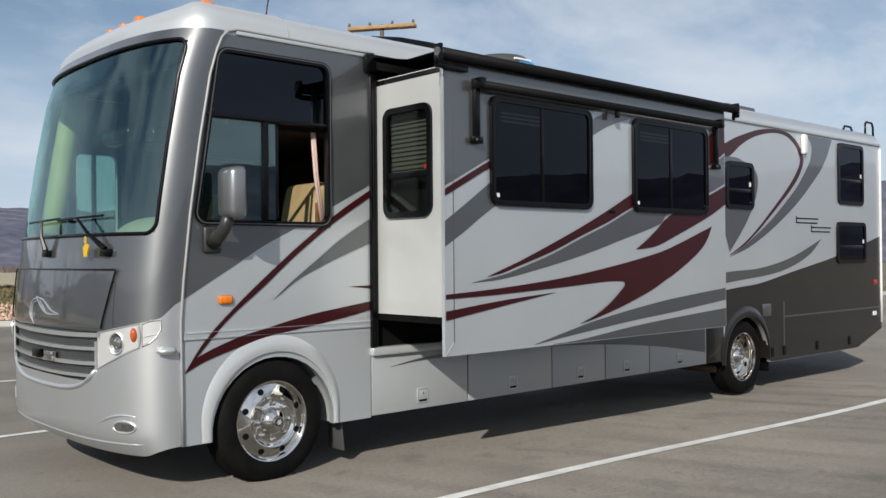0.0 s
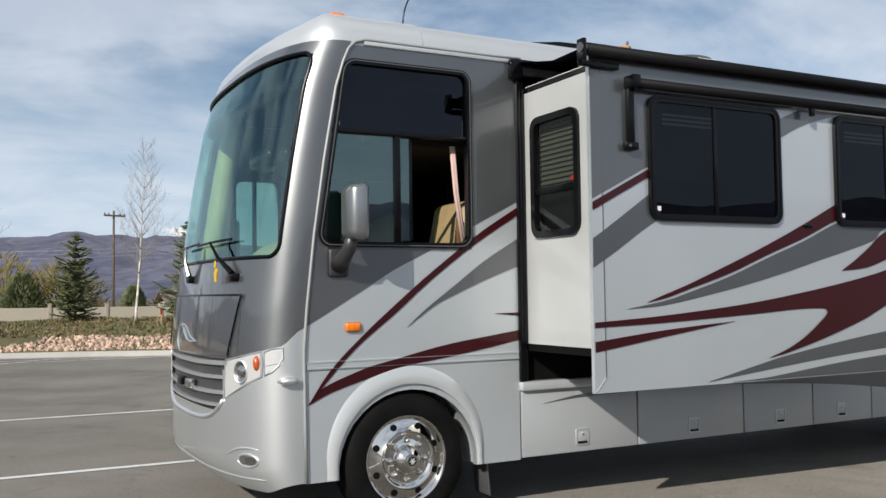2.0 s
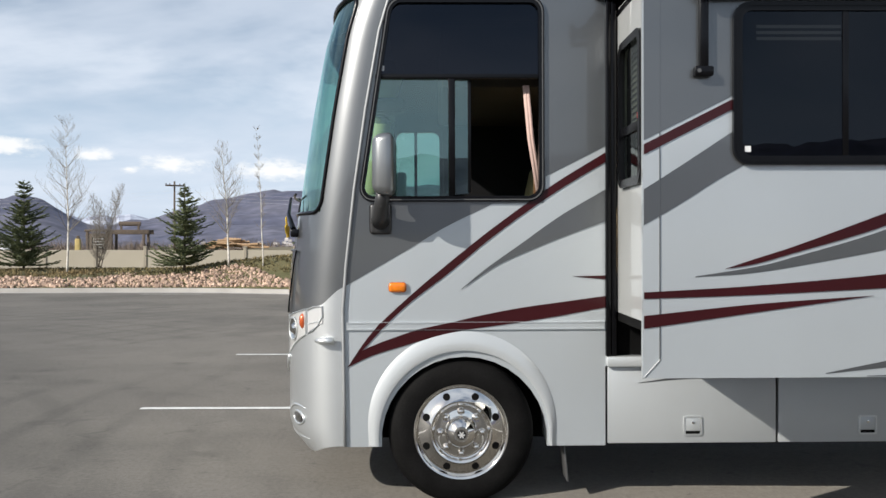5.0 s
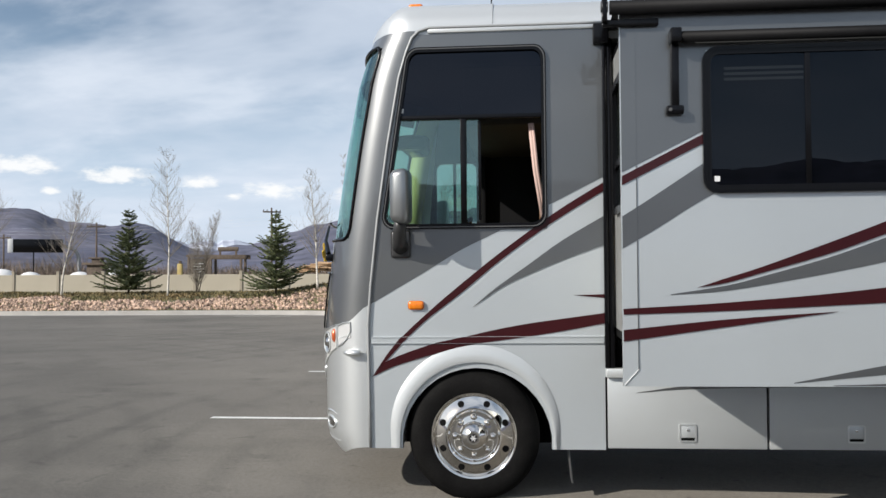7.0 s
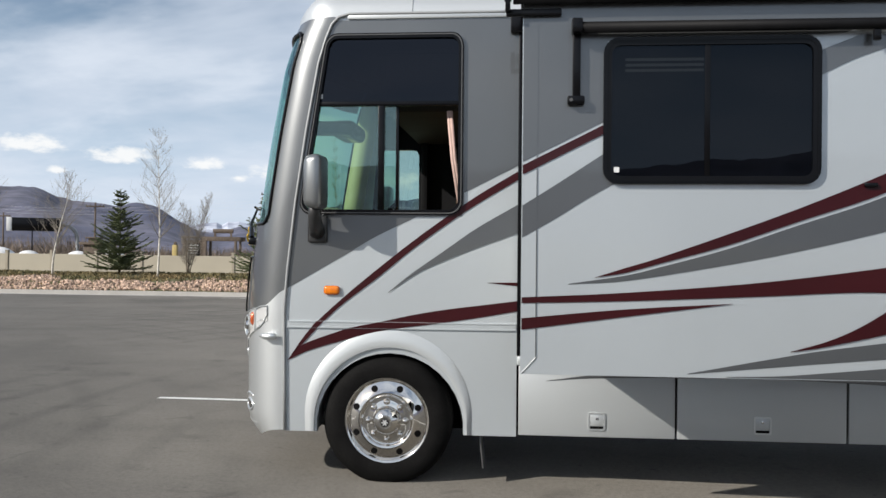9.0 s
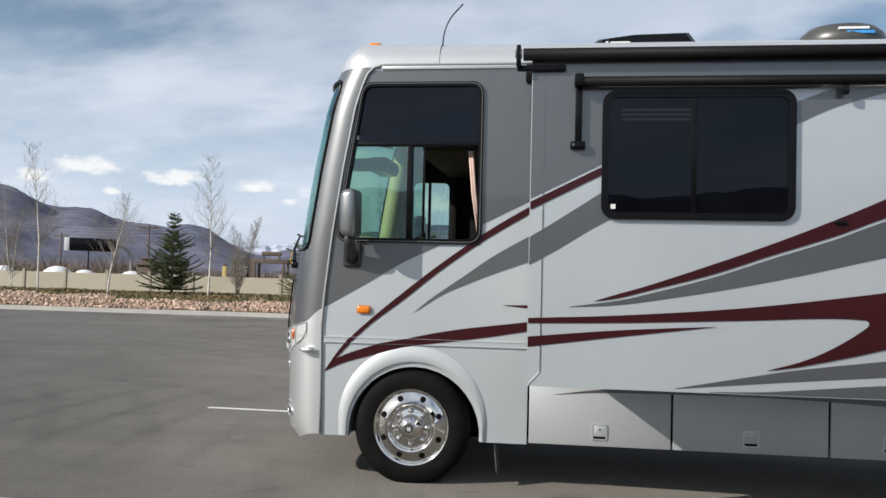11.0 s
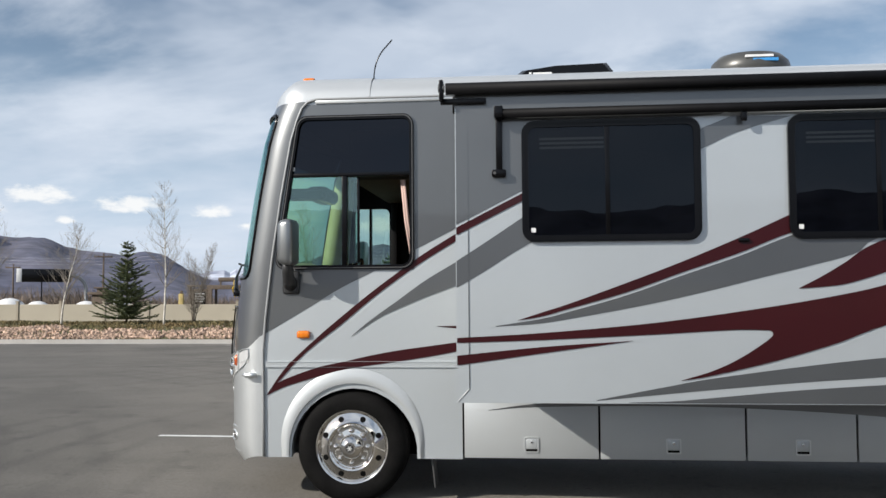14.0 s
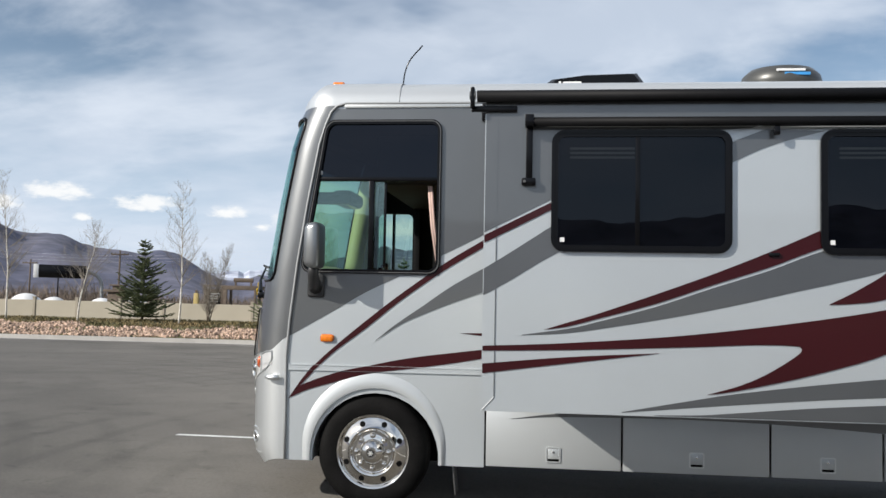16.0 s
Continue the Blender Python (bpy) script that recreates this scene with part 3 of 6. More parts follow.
# side walls
def arch(cx, cz, r, z0, n=18):
    a0 = math.asin((z0 - cz) / r)
    return [(cx + r * math.cos(math.pi - a0 - (math.pi - 2 * a0) * k / n), cz + r * math.sin(math.pi - a0 - (math.pi - 2 * a0) * k / n)) for k in range(n + 1)]


FRONT_WIN = rounded(-0.595, 0.485, 1.79, 2.965, 0.085, 6, slant=0.18)
SLIDE_HOLE = [(0.87, 0.86), (4.62, 0.86), (4.62, 3.0), (0.87, 3.0)]


def wall(y0, y1, holes, near):
    low = 0.33
    bottom = [(seam(low), low)] + arch(0.02, 0.37, 0.49, low) + ([(0.855, low), (0.855, 0.80), (5.90, 0.80), (5.905, low)] if near else []) + arch(6.40, 0.31, 0.50, 0.32) + [(6.95, 0.24), (9.35, 0.24), (LONG, 0.46)]
    front = [(seam(z), z) for z in (TOP, 2.98, 2.78, 2.33, 1.85, 1.40, 1.14)]
    return plate(bottom + [(LONG, TOP)] + front, holes, y0, y1)


part("side_wall", wall(0.0, 0.05, [FRONT_WIN, SLIDE_HOLE], True), WHITE, rv, "pale silver painted side wall", 30)
PASS_WIN = rounded(-0.46, -0.09, 1.72, 2.47, 0.06, 5)
part("side_wall", wall(WIDE - 0.05, WIDE, [PASS_WIN], False), WHITE, rv, "pale silver painted side wall", 30)
p = facing(part("pane", plate(PASS_WIN, [], WIDE - 0.03, WIDE - 0.03), CAB_GLASS, rv, "", None), (0, -1, 0)); p.visible_shadow = False
# added over the white inner wall; its black paints in the cab's shade
part("side_lining", plate([(-0.60, 1.0), (1.6, 1.0), (1.6, 2.95), (-0.44, 2.95)], [PASS_WIN], WIDE - 0.065, WIDE - 0.055), INSIDE, rv, "cab side lining blackened to read as unlit", None)
part("pane_bar", box(-0.305, -0.28, WIDE - 0.06, WIDE - 0.01, 1.72, 2.47), BLACK, rv)

# rear wall, roof and floor
part("rear_wall", box(LONG - 0.05, LONG, 0.0, WIDE, 0.5, TOP, 0.02), WHITE, rv, "pale silver rear wall")
bm = bmesh.new()
prof = [(0.0, TOP)] + [(0.24 * (1 - math.cos(a)), TOP + 0.215 * math.sin(a)) for a in np.linspace(0.1, math.pi / 2, 8)]
prof = prof + [(WIDE / 2, TOP + 0.235)] + [(WIDE - y, z) for y, z in reversed(prof)]
ra = [bm.verts.new((0.15, y, z)) for y, z in prof]
rb = [bm.verts.new((LONG, y, z)) for y, z in prof]
for k in range(len(prof) - 1):
    bm.faces.new((ra[k], ra[k + 1], rb[k + 1], rb[k]))
bm.faces.new(rb)
part("roof", bm, ROOFSILVER, rv, "pale silver roof with rounded edges", 40)
part("floor", box(-0.55, LONG - 0.1, 0.06, WIDE - 0.06, 0.86, 0.98), DARK, rv, "dark floor")
part("chassis", box(-0.45, 9.6, 0.62, WIDE - 0.5, 0.36, 0.84, 0.02), DARK, rv, "black underbody and frame")
for y0, y1 in ((0.06, 0.14), (WIDE - 0.14, WIDE - 0.06)):
    part("wheel_housing", box(-0.62, 0.80, y0 + 0.42 if y0 < 1 else y0 - 0.5, y1 + 0.42 if y0 < 1 else y1 - 0.5, 0.28, 0.86), DARK, rv)


def gutter():
    pts = [(seam(z) - 0.004, -0.012, z) for z in (0.335, 0.7, 1.14, 1.4, 1.85, 2.33, 2.78, 2.95)] + [(-0.385, -0.012, 3.04), (-0.34, -0.012, 3.085), (-0.27, -0.012, 3.105)] + [(0.1 + 0.2 * k, -0.012, 3.105) for k in range(5)]
    part("edge_moulding", tube(pts, 0.010, 6), MOULD, rv, "thin silver corner moulding", 180)
    part("drip_rail", box(-0.28, 0.88, -0.016, 0.0, 3.070, 3.104, 0.004), ROOFSILVER, rv, "pale drip rail")
    part("drip_rail", box(4.62, LONG, -0.022, 0.0, 3.085, 3.12, 0.005), SILVER, rv, "pale drip rail")
    part("end_moulding", tube([(LONG - 0.004, -0.008, 0.55 + 0.5 * k) for k in range(6)], 0.02, 6), PALE, rv, "pale rear corner moulding", 180)


gutter()

# paint on the near wall
Y = -0.003
def dark_upper():
    low = list(spline(((-0.688, 1.275), (-0.30, 1.50), (-0.08, 1.63), (0.19, 1.762)), 8)) + [(0.49, 1.766), (0.502, 1.80), (0.504, 1.922), (0.70, 2.022), (0.865, 2.105)]
    top = [(0.865, 3.065), (-0.385, 3.065)] + [(seam(z) + 0.004, z) for z in (2.98, 2.78, 2.33, 1.85, 1.40)]
    part("paint_panel", plate(low + top, [rounded(-0.595, 0.485, 1.79, 2.965, 0.085, 6, slant=0.18)], Y, Y), GREY, rv, "dark grey painted upper side", None)


dark_upper()
M, G = "maroon painted stripe", "grey painted swoosh"
stripe("stripe", ((-0.67, 0.80), (-0.52, 1.01), (-0.30, 1.22), (-0.07, 1.413), (0.15, 1.588), (0.37, 1.750), (0.59, 1.902), (0.865, 2.068)), ((-0.585, 0.895), (-0.44, 1.05), (-0.30, 1.18), (-0.07, 1.355), (0.15, 1.536), (0.37, 1.699), (0.59, 1.847), (0.865, 2.012)), Y * 2, MAROON, rv, M)
stripe("stripe", ((-0.67, 0.80), (-0.58, 0.90), (-0.29, 1.01), (-0.07, 1.06), (0.15, 1.11), (0.37, 1.15), (0.59, 1.18), (0.865, 1.217)), ((-0.67, 0.80), (-0.52, 0.87), (-0.29, 0.94), (-0.07, 1.0), (0.15, 1.035), (0.37, 1.065), (0.59, 1.10), (0.865, 1.15)), Y * 2, MAROON, rv, M)
stripe("stripe", ((0.005, 1.262), (0.15, 1.38), (0.37, 1.535), (0.59, 1.69), (0.865, 1.85)), ((0.005, 1.258), (0.20, 1.39), (0.37, 1.47), (0.59, 1.56), (0.865, 1.66)), Y * 2, GREY, rv, G)
stripe("stripe", ((0.66, 1.333), (0.865, 1.337)), ((0.66, 1.332), (0.865, 1.312)), Y * 2, MAROON, rv, M, 4)
bm = box(-0.675, 0.85, -0.013, 0.0, 1.02, 1.028)
box(-0.675, 0.85, -0.013, 0.0, 1.058, 1.066, bm=bm)
box(-0.675, 0.85, -0.009, 0.0, 1.028, 1.058, bm=bm)
part("belt_moulding", bm, WHITE, rv, "pale ribbed belt moulding")
part("stripe", plate([(-0.26, 1.022), (0.05, 1.022), (0.36, 1.064), (-0.06, 1.064)], [], -0.0145, -0.0145), MAROON, rv, M, None)
part("stripe", plate([(-0.51, 1.022), (-0.47, 1.022), (-0.425, 1.064), (-0.475, 1.064)], [], -0.0145, -0.0145), MAROON, rv, M, None)
part("side_marker_lamp", box(-0.425, -0.32, -0.028, 0.0, 1.243, 1.302, 0.018, 3), AMBER, rv, "orange side marker lamp")
# rear half
stripe("stripe", ((5.2, 2.50), (6.02, 2.84), (6.40, 2.96), (6.74, 3.04), (7.10, 3.075), (7.42, 3.06), (7.66, 2.97), (7.80, 2.83), (7.83, 2.71), (7.71, 2.53), (7.48, 2.34), (7.18, 2.14), (6.71, 1.84), (6.37, 1.66), (6.04, 1.535)), ((5.2, 2.30), (6.02, 2.66), (6.30, 2.82), (6.64, 2.95), (7.05, 3.025), (7.36, 3.02), (7.58, 2.94), (7.71, 2.82), (7.74, 2.71), (7.62, 2.55), (7.40, 2.36), (7.13, 2.165), (6.71, 1.88), (6.37, 1.685), (6.04, 1.545)), Y, MAROON, rv, M)
stripe("stripe", ((7.93, 3.07), (8.06, 2.94), (8.03, 2.77), (7.91, 2.63), (7.71, 2.44), (7.45, 2.25), (6.97, 1.95), (6.47, 1.70), (6.04, 1.522)), ((8.64, 3.07), (8.51, 2.86), (8.32, 2.65), (8.08, 2.47), (7.79, 2.27), (7.45, 2.07), (6.97, 1.83), (6.47, 1.63), (6.04, 1.52)), Y, GREY, rv, G)
stripe("stripe", ((5.4, 2.60), (6.06, 2.67), (6.34, 2.64), (6.61, 2.55), (6.68, 2.40), (6.60, 2.17), (6.38, 1.89), (6.04, 1.58)), ((5.4, 1.9), (5.6, 1.9), (5.7, 1.9), (5.8, 1.88), (5.9, 1.8), (5.95, 1.75), (6.0, 1.65), (6.03, 1.58)), Y * 1.5, GREY, rv, G)
stripe("stripe", ((4.7, 1.28), (6.04, 1.35), (6.71, 1.38), (7.38, 1.48), (7.88, 1.61), (8.30, 1.74)), ((4.7, 1.10), (6.04, 1.23), (6.96, 1.30), (7.54, 1.40), (8.0, 1.55), (8.30, 1.735)), Y, GREY, rv, G)
stripe("paint_panel", ((4.65, 1.02), (6.03, 1.15), (6.70, 1.20), (7.49, 1.32), (8.23, 1.43), (8.72, 1.51), (LONG - 0.01, 1.79)), ((4.65, 0.81), (6.9, 0.81), (7.47, 0.60), (8.23, 0.50), (LONG - 0.01, 0.53)), Y, DARKSKIRT, rv, "dark grey painted lower side")
bm = plate([(5.895, 0.33)] + arch(6.40, 0.31, 0.502, 0.33)[0:] + [(6.95, 0.245), (9.35, 0.245), (LONG, 0.465), (LONG, 0.86), (5.93, 0.86)], [], -0.004, 0.0)
part("rear_skirt", bm, DARKSKIRT, rv, "dark grey rear skirt panel", None)
bm = box(7.28, LONG - 0.02, -0.012, 0.0, 0.765, 0.785)
box(7.26, 7.28, -0.012, 0.0, 0.35, 0.96, bm=bm)
part("skirt_moulding", bm, GREY, rv)
for x0, x1, z0, z1 in ((8.79, 9.58, 2.21, 3.045), (8.74, 9.64, 1.41, 1.975), (5.95, 6.57, 2.07, 2.62)):
    w = part("side_window", ring(rounded(x0, x1, z0, z1, 0.08), rounded(x0 + 0.05, x1 - 0.05, z0 + 0.05, z1 - 0.05, 0.05), -0.022, 0.0), BLACK, rv, "black-framed tinted window", 40)
    part("pane", plate(rounded(x0 + 0.04, x1 - 0.04, z0 + 0.04, z1 - 0.04, 0.05), [], -0.008, -0.006), TINT, w, "", None)
    # black sheet right behind the pane stands for the unlit room
    part("unlit_room_backing", plate(rounded(x0 + 0.04, x1 - 0.04, z0 + 0.04, z1 - 0.04, 0.05), [], -0.0045, -0.004), INSIDE, w, "", None)
    zz = z0 + 0.4 * (z1 - z0)
    part("sash_bar", box(x0 + 0.04, x1 - 0.04, -0.018, -0.006, zz - 0.02, zz + 0.02, 0.004), BLACK, w)
    part("mark", box(x1 - 0.1, x1 - 0.07, -0.016, -0.01, zz + 0.05, zz + 0.1), PALE, w)
part("porch_light", box(7.75, 7.86, -0.06, 0.0, 2.81, 3.07, 0.025, 3), PALE, rv, "white porch light")
for x0, x1, z0 in ((7.62, 8.22, 1.935), (8.02, 8.58, 1.825)):
    bm = box(x0 + 0.03, x1, -0.006, -0.002, z0 + 0.055, z0 + 0.07)
    box(x0, x1 - 0.03, -0.006, -0.002, z0, z0 + 0.015, bm=bm)
    box(x0, x0 + 0.02, -0.006, -0.002, z0, z0 + 0.09, bm=bm)
    part("lettering_bar", bm, BLACK, rv, "dark name lettering drawn as bars")
part("rear_marker_lamp", box(9.90, 9.99, -0.02, 0.0, 1.10, 1.17, 0.01), RED, rv, "small red rear marker")
part("reflector_plate", box(9.86, 9.98, -0.012, 0.0, 0.66, 0.72, 0.004), PALE, rv)
for x in (6.98, 7.28, 8.15, 9.1):
    part("door_latch", box(x - 0.04, x + 0.04, -0.016, -0.004, 0.30, 0.42, 0.006), BLACK, rv)
part("vent_hatch", box(6.75, 6.95, -0.014, -0.004, 0.80, 0.95, 0.006), GREY, rv)

# compartment doors below the floor
xs = (0.862, 1.88, 2.945, 3.73, 4.46, 5.535, 5.90)
for i, (a, b) in enumerate(zip(xs, xs[1:])):
    door = part("compartment_door", box(a + 0.007, b - 0.007, 0.0, 0.045, 0.34, 0.795, 0.006), SKIRT if i < 5 else DARKSKIRT, rv, "silver luggage compartment door" if i < 5 else "dark luggage compartment door")
    if i < 5:
        lx = (1.375, 2.42, 3.345, 4.07, 5.0)[i]
        lt = part("latch", ring(rounded(lx - 0.055, lx + 0.055, 0.385, 0.50, 0.012, 2), rounded(lx - 0.045, lx + 0.045, 0.395, 0.49, 0.008, 2), -0.008, 0.0), SILVER, door, "recessed latch")
        part("paddle", box(lx - 0.045, lx + 0.045, -0.006, 0.0, 0.412, 0.49, 0.004), SKIRT, lt)
        part("finger_slot", box(lx - 0.042, lx + 0.042, -0.004, 0.0, 0.395, 0.411), DARK, lt)
        part("lock", box(lx - 0.008, lx + 0.008, -0.012, 0.0, 0.455, 0.471, 0.003), CHROME, lt)
part("compartment_lining", box(0.80, 5.95, 0.08, 0.60, 0.36, 0.80), DARK, rv)
stripe("stripe", ((1.05, 0.70), (1.50, 0.755), (2.5, 0.785), (5.5, 0.793)), ((1.05, 0.698), (1.45, 0.725), (2.5, 0.735), (3.6, 0.69), (4.6, 0.60), (5.5, 0.47)), -0.003, GREY, rv, "grey painted swoosh on the compartment doors")
part("sill_ledge", box(0.86, 4.62, -0.035, 0.04, 0.797, 0.86, 0.012), SKIRT, rv, "silver ledge under the slide-out")
part("exhaust_pipe", tube([(5.55, 0.45, 0.30), (5.80, 0.25, 0.25), (5.93, 0.14, 0.235)], 0.045, 12), RUST, rv, "rusty exhaust pipe", 180)


def fender(cx, r, material, z0=0.335, cz=0.395):
    bm = bmesh.new()
    rows = []
    for k in range(33):
        a = math.pi * k / 32
        d = Vector((-math.cos(a), 0, math.sin(a)))
        c = Vector((cx, 0, cz))
        wd = (0.05 + 0.066 * math.sin(a) - 0.012 * math.cos(a + math.pi)) / 0.105
        row = []
        for rr, y in ((r + 0.105 * wd, -0.002), (r + 0.085 * wd, -0.010), (r + 0.05 * wd, -0.018), (r + 0.015, -0.022), (r, -0.018), (r - 0.004, 0.05), (r - 0.004, 0.3)):
            p = c + d * rr
            p.y = y
            row.append(bm.verts.new(p))
        rows.append(row)
    for side, k in ((0, 0), (1, 32)):
        base = rows[0] if side == 0 else rows[-1]
        low = [bm.verts.new((v.co.x, v.co.y, z0)) for v in base]
        rows.insert(0, low) if side == 0 else rows.append(low)
    for a, b in zip(rows, rows[1:]):
        for k in range(6):
            bm.faces.new((a[k], a[k + 1], b[k + 1], b[k]))
    return part("wheel_arch_flare", bm, material, rv, "rounded wheel arch flare", 60)


fender(0.018, 0.503, FLARE)
fender(6.40, 0.495, DARKSKIRT, 0.29, 0.33)


def wheel(x, y, turn, dual=False, z=0.412):
    w = new("wheel")
    w.parent = rv
    w.matrix_local = Matrix.LocRotScale((x, y, z), Euler((0, 0, turn)), None)
    w["label"] = "black tyre on a polished steel wheel"
    R = 0.432
    tp = [(0.262, 0.03), (0.285, 0.0), (0.34, -0.012), (0.395, -0.002), (0.418, 0.018), (R, 0.042)]
    for k in range(4):
        g = 0.055 + 0.038 * k
        tp += [(R, g), (R - 0.012, g + 0.004), (R - 0.012, g + 0.012), (R, g + 0.016)]
    tp += [(0.405, 0.225), (0.385, 0.24), (0.34, 0.25), (0.262, 0.22)]
    part("tyre", lathe(tp, 56), RUBBER, w, "black tyre", 40)
    d = 0.10 if dual else 0.0
    rim = part("rim", lathe([(0.262, 0.04), (0.272, 0.012), (0.268, 0.002), (0.258, 0.004), (0.250, 0.018 + d * 0.4), (0.243, 0.030 + d), (0.212, 0.019 + d), (0.182, 0.002 + d), (0.174, -0.006 + d), (0.164, -0.004 + d), (0.156, 0.010 + d), (0.146, 0.014 + d), (0.118, 0.006 + d), (0.085, 0.000 + d)], 64), CHROME, w, "polished steel rim with eight round holes", 50)
    rim.scale = (1.05, 1.0, 1.05)
    part("hub_cap", lathe([(0.094, 0.010 + d), (0.092, -0.006 + d), (0.084, -0.028 + d), (0.068, -0.046 + d), (0.047, -0.058 + d), (0.041, -0.062 + d), (0.040, -0.075 + d), (0.036, -0.080 + d), (0.0, -0.080 + d)], 40), CHROME, rim, "polished hub cap", 40)
    hole = lathe([(0.0, -0.001), (0.021, -0.001), (0.021, 0.02)], 16)
    hm = bpy.data.meshes.new("hand_hole"); hole.to_mesh(hm); hole.free(); hm.materials.append(DARK)
    nut = lathe([(0.0, -0.034), (0.011, -0.033), (0.015, -0.026), (0.015, -0.010), (0.022, -0.004), (0.022, 0.014)], 12)
    nm = bpy.data.meshes.new("lug_nut"); nut.to_mesh(nm); nut.free(); nm.materials.append(CHROME)
    for f in nm.polygons:
        f.use_smooth = True
    for k in range(8):
        a = 2 * math.pi * (k + 0.5) / 8
        n = Vector((0.42 * math.cos(a), -0.91, 0.42 * math.sin(a))).normalized()
        o = new("hand_hole", hm); o.parent = rim
        o.matrix_local = Matrix.LocRotScale(Vector((0.212 * math.cos(a), 0.0175 + d, 0.212 * math.sin(a))) + n * 0.003, Vector((0, -1, 0)).rotation_difference(n), None)
        a = 2 * math.pi * k / 8
        o = new("lug_nut", nm); o.parent = rim; o.location = (0.118 * math.cos(a), 0.008 + d, 0.118 * math.sin(a))
    part("hub_emblem", lathe([(0.0, -0.083 + d), (0.026, -0.083 + d), (0.026, -0.078 + d)], 20), BLACK, rim, "small dark hub emblem", None)
    bm = bmesh.new()
    for k in range(3):
        a = math.pi * k / 3
        r = bmesh.ops.create_cube(bm, size=1.0, matrix=Matrix.Translation((0, -0.0845 + d, 0)) @ Matrix.Rotation(a, 4, "Y") @ Matrix.Diagonal((0.040, 0.002, 0.006, 1)))
    part("hub_star", bm, REFLECTOR, rim)
    return w


wheel(0.0, 0.01, 0)
wheel(0.0, WIDE - 0.01, math.pi)
wheel(6.38, 0.04, 0, True, 0.345)
wheel(6.38, WIDE - 0.04, math.pi, True, 0.345)
flap = part("mud_flap", box(0.607, 0.620, 0.05, 0.24, 0.10, 0.40, 0.005), GREYPLASTIC, rv, "dusty grey rubber mud flap")
flap.matrix_local = Matrix.Translation((0.61, 0, 0.35)) @ Matrix.Rotation(radians(-6), 4, "Y") @ Matrix.Translation((-0.61, 0, -0.35))
part("mud_flap", box(6.98, 7.0, 0.05, 0.5, 0.12, 0.45, 0.006), BLACK, rv, "black rubber mud flap")


# driver's window
def driver_window():
    S = 0.18
    o, i = rounded(-0.605, 0.495, 1.775, 2.975, 0.09, 6, slant=S), rounded(-0.572, 0.462, 1.808, 2.942, 0.065, 6, slant=S * 0.97)
    w = part("driver_window", ring(o, i, -0.024, 0.03), BLACK, rv, "black-framed driver's window with a dark upper pane", 40)
    part("transom", box(-0.50, 0.47, -0.014, 0.02, 2.495, 2.525, 0.005), BLACK, w)
    up = plate([(-0.485, 2.51), (0.47, 2.51), (0.47, 2.955), (-0.42, 2.955)], [], 0.006, 0.006)
    p = facing(part("upper_pane", up, TOP_GLASS, w, "dark upper pane", None), (0, -1, 0)); p.visible_shadow = False
    lo = plate([(-0.585, 1.80), (-0.05, 1.80), (-0.05, 2.51), (-0.485, 2.51)], [], 0.010, 0.010)
    p = facing(part("fixed_pane", lo, CAB_GLASS, w, "clear green-tinted pane", None), (0, -1, 0)); p.visible_shadow = False
    part("mullion", box(-0.07, -0.03, -0.012, 0.02, 1.80, 2.50, 0.005), BLACK, w)
    part("slider_edge", box(0.045, 0.065, 0.015, 0.03, 1.83, 2.49, 0.003), BLACK, w)
    p = facing(part("slider_pane", plate([(-0.03, 1.82), (0.05, 1.82), (0.05, 2.50), (-0.03, 2.50)], [], 0.022, 0.022), CAB_GLASS, w, "", None), (0, -1, 0)); p.visible_shadow = False
    part("frame_bead", ring(rounded(-0.597, 0.487, 1.783, 2.967, 0.084, 6, slant=S), rounded(-0.590, 0.480, 1.790, 2.960, 0.08, 6, slant=S), -0.028, -0.02), GREYPLASTIC, w)
    part("mark", box(-0.475, -0.445, 0.0, 0.005, 2.545, 2.575), PALE, w)


driver_window()


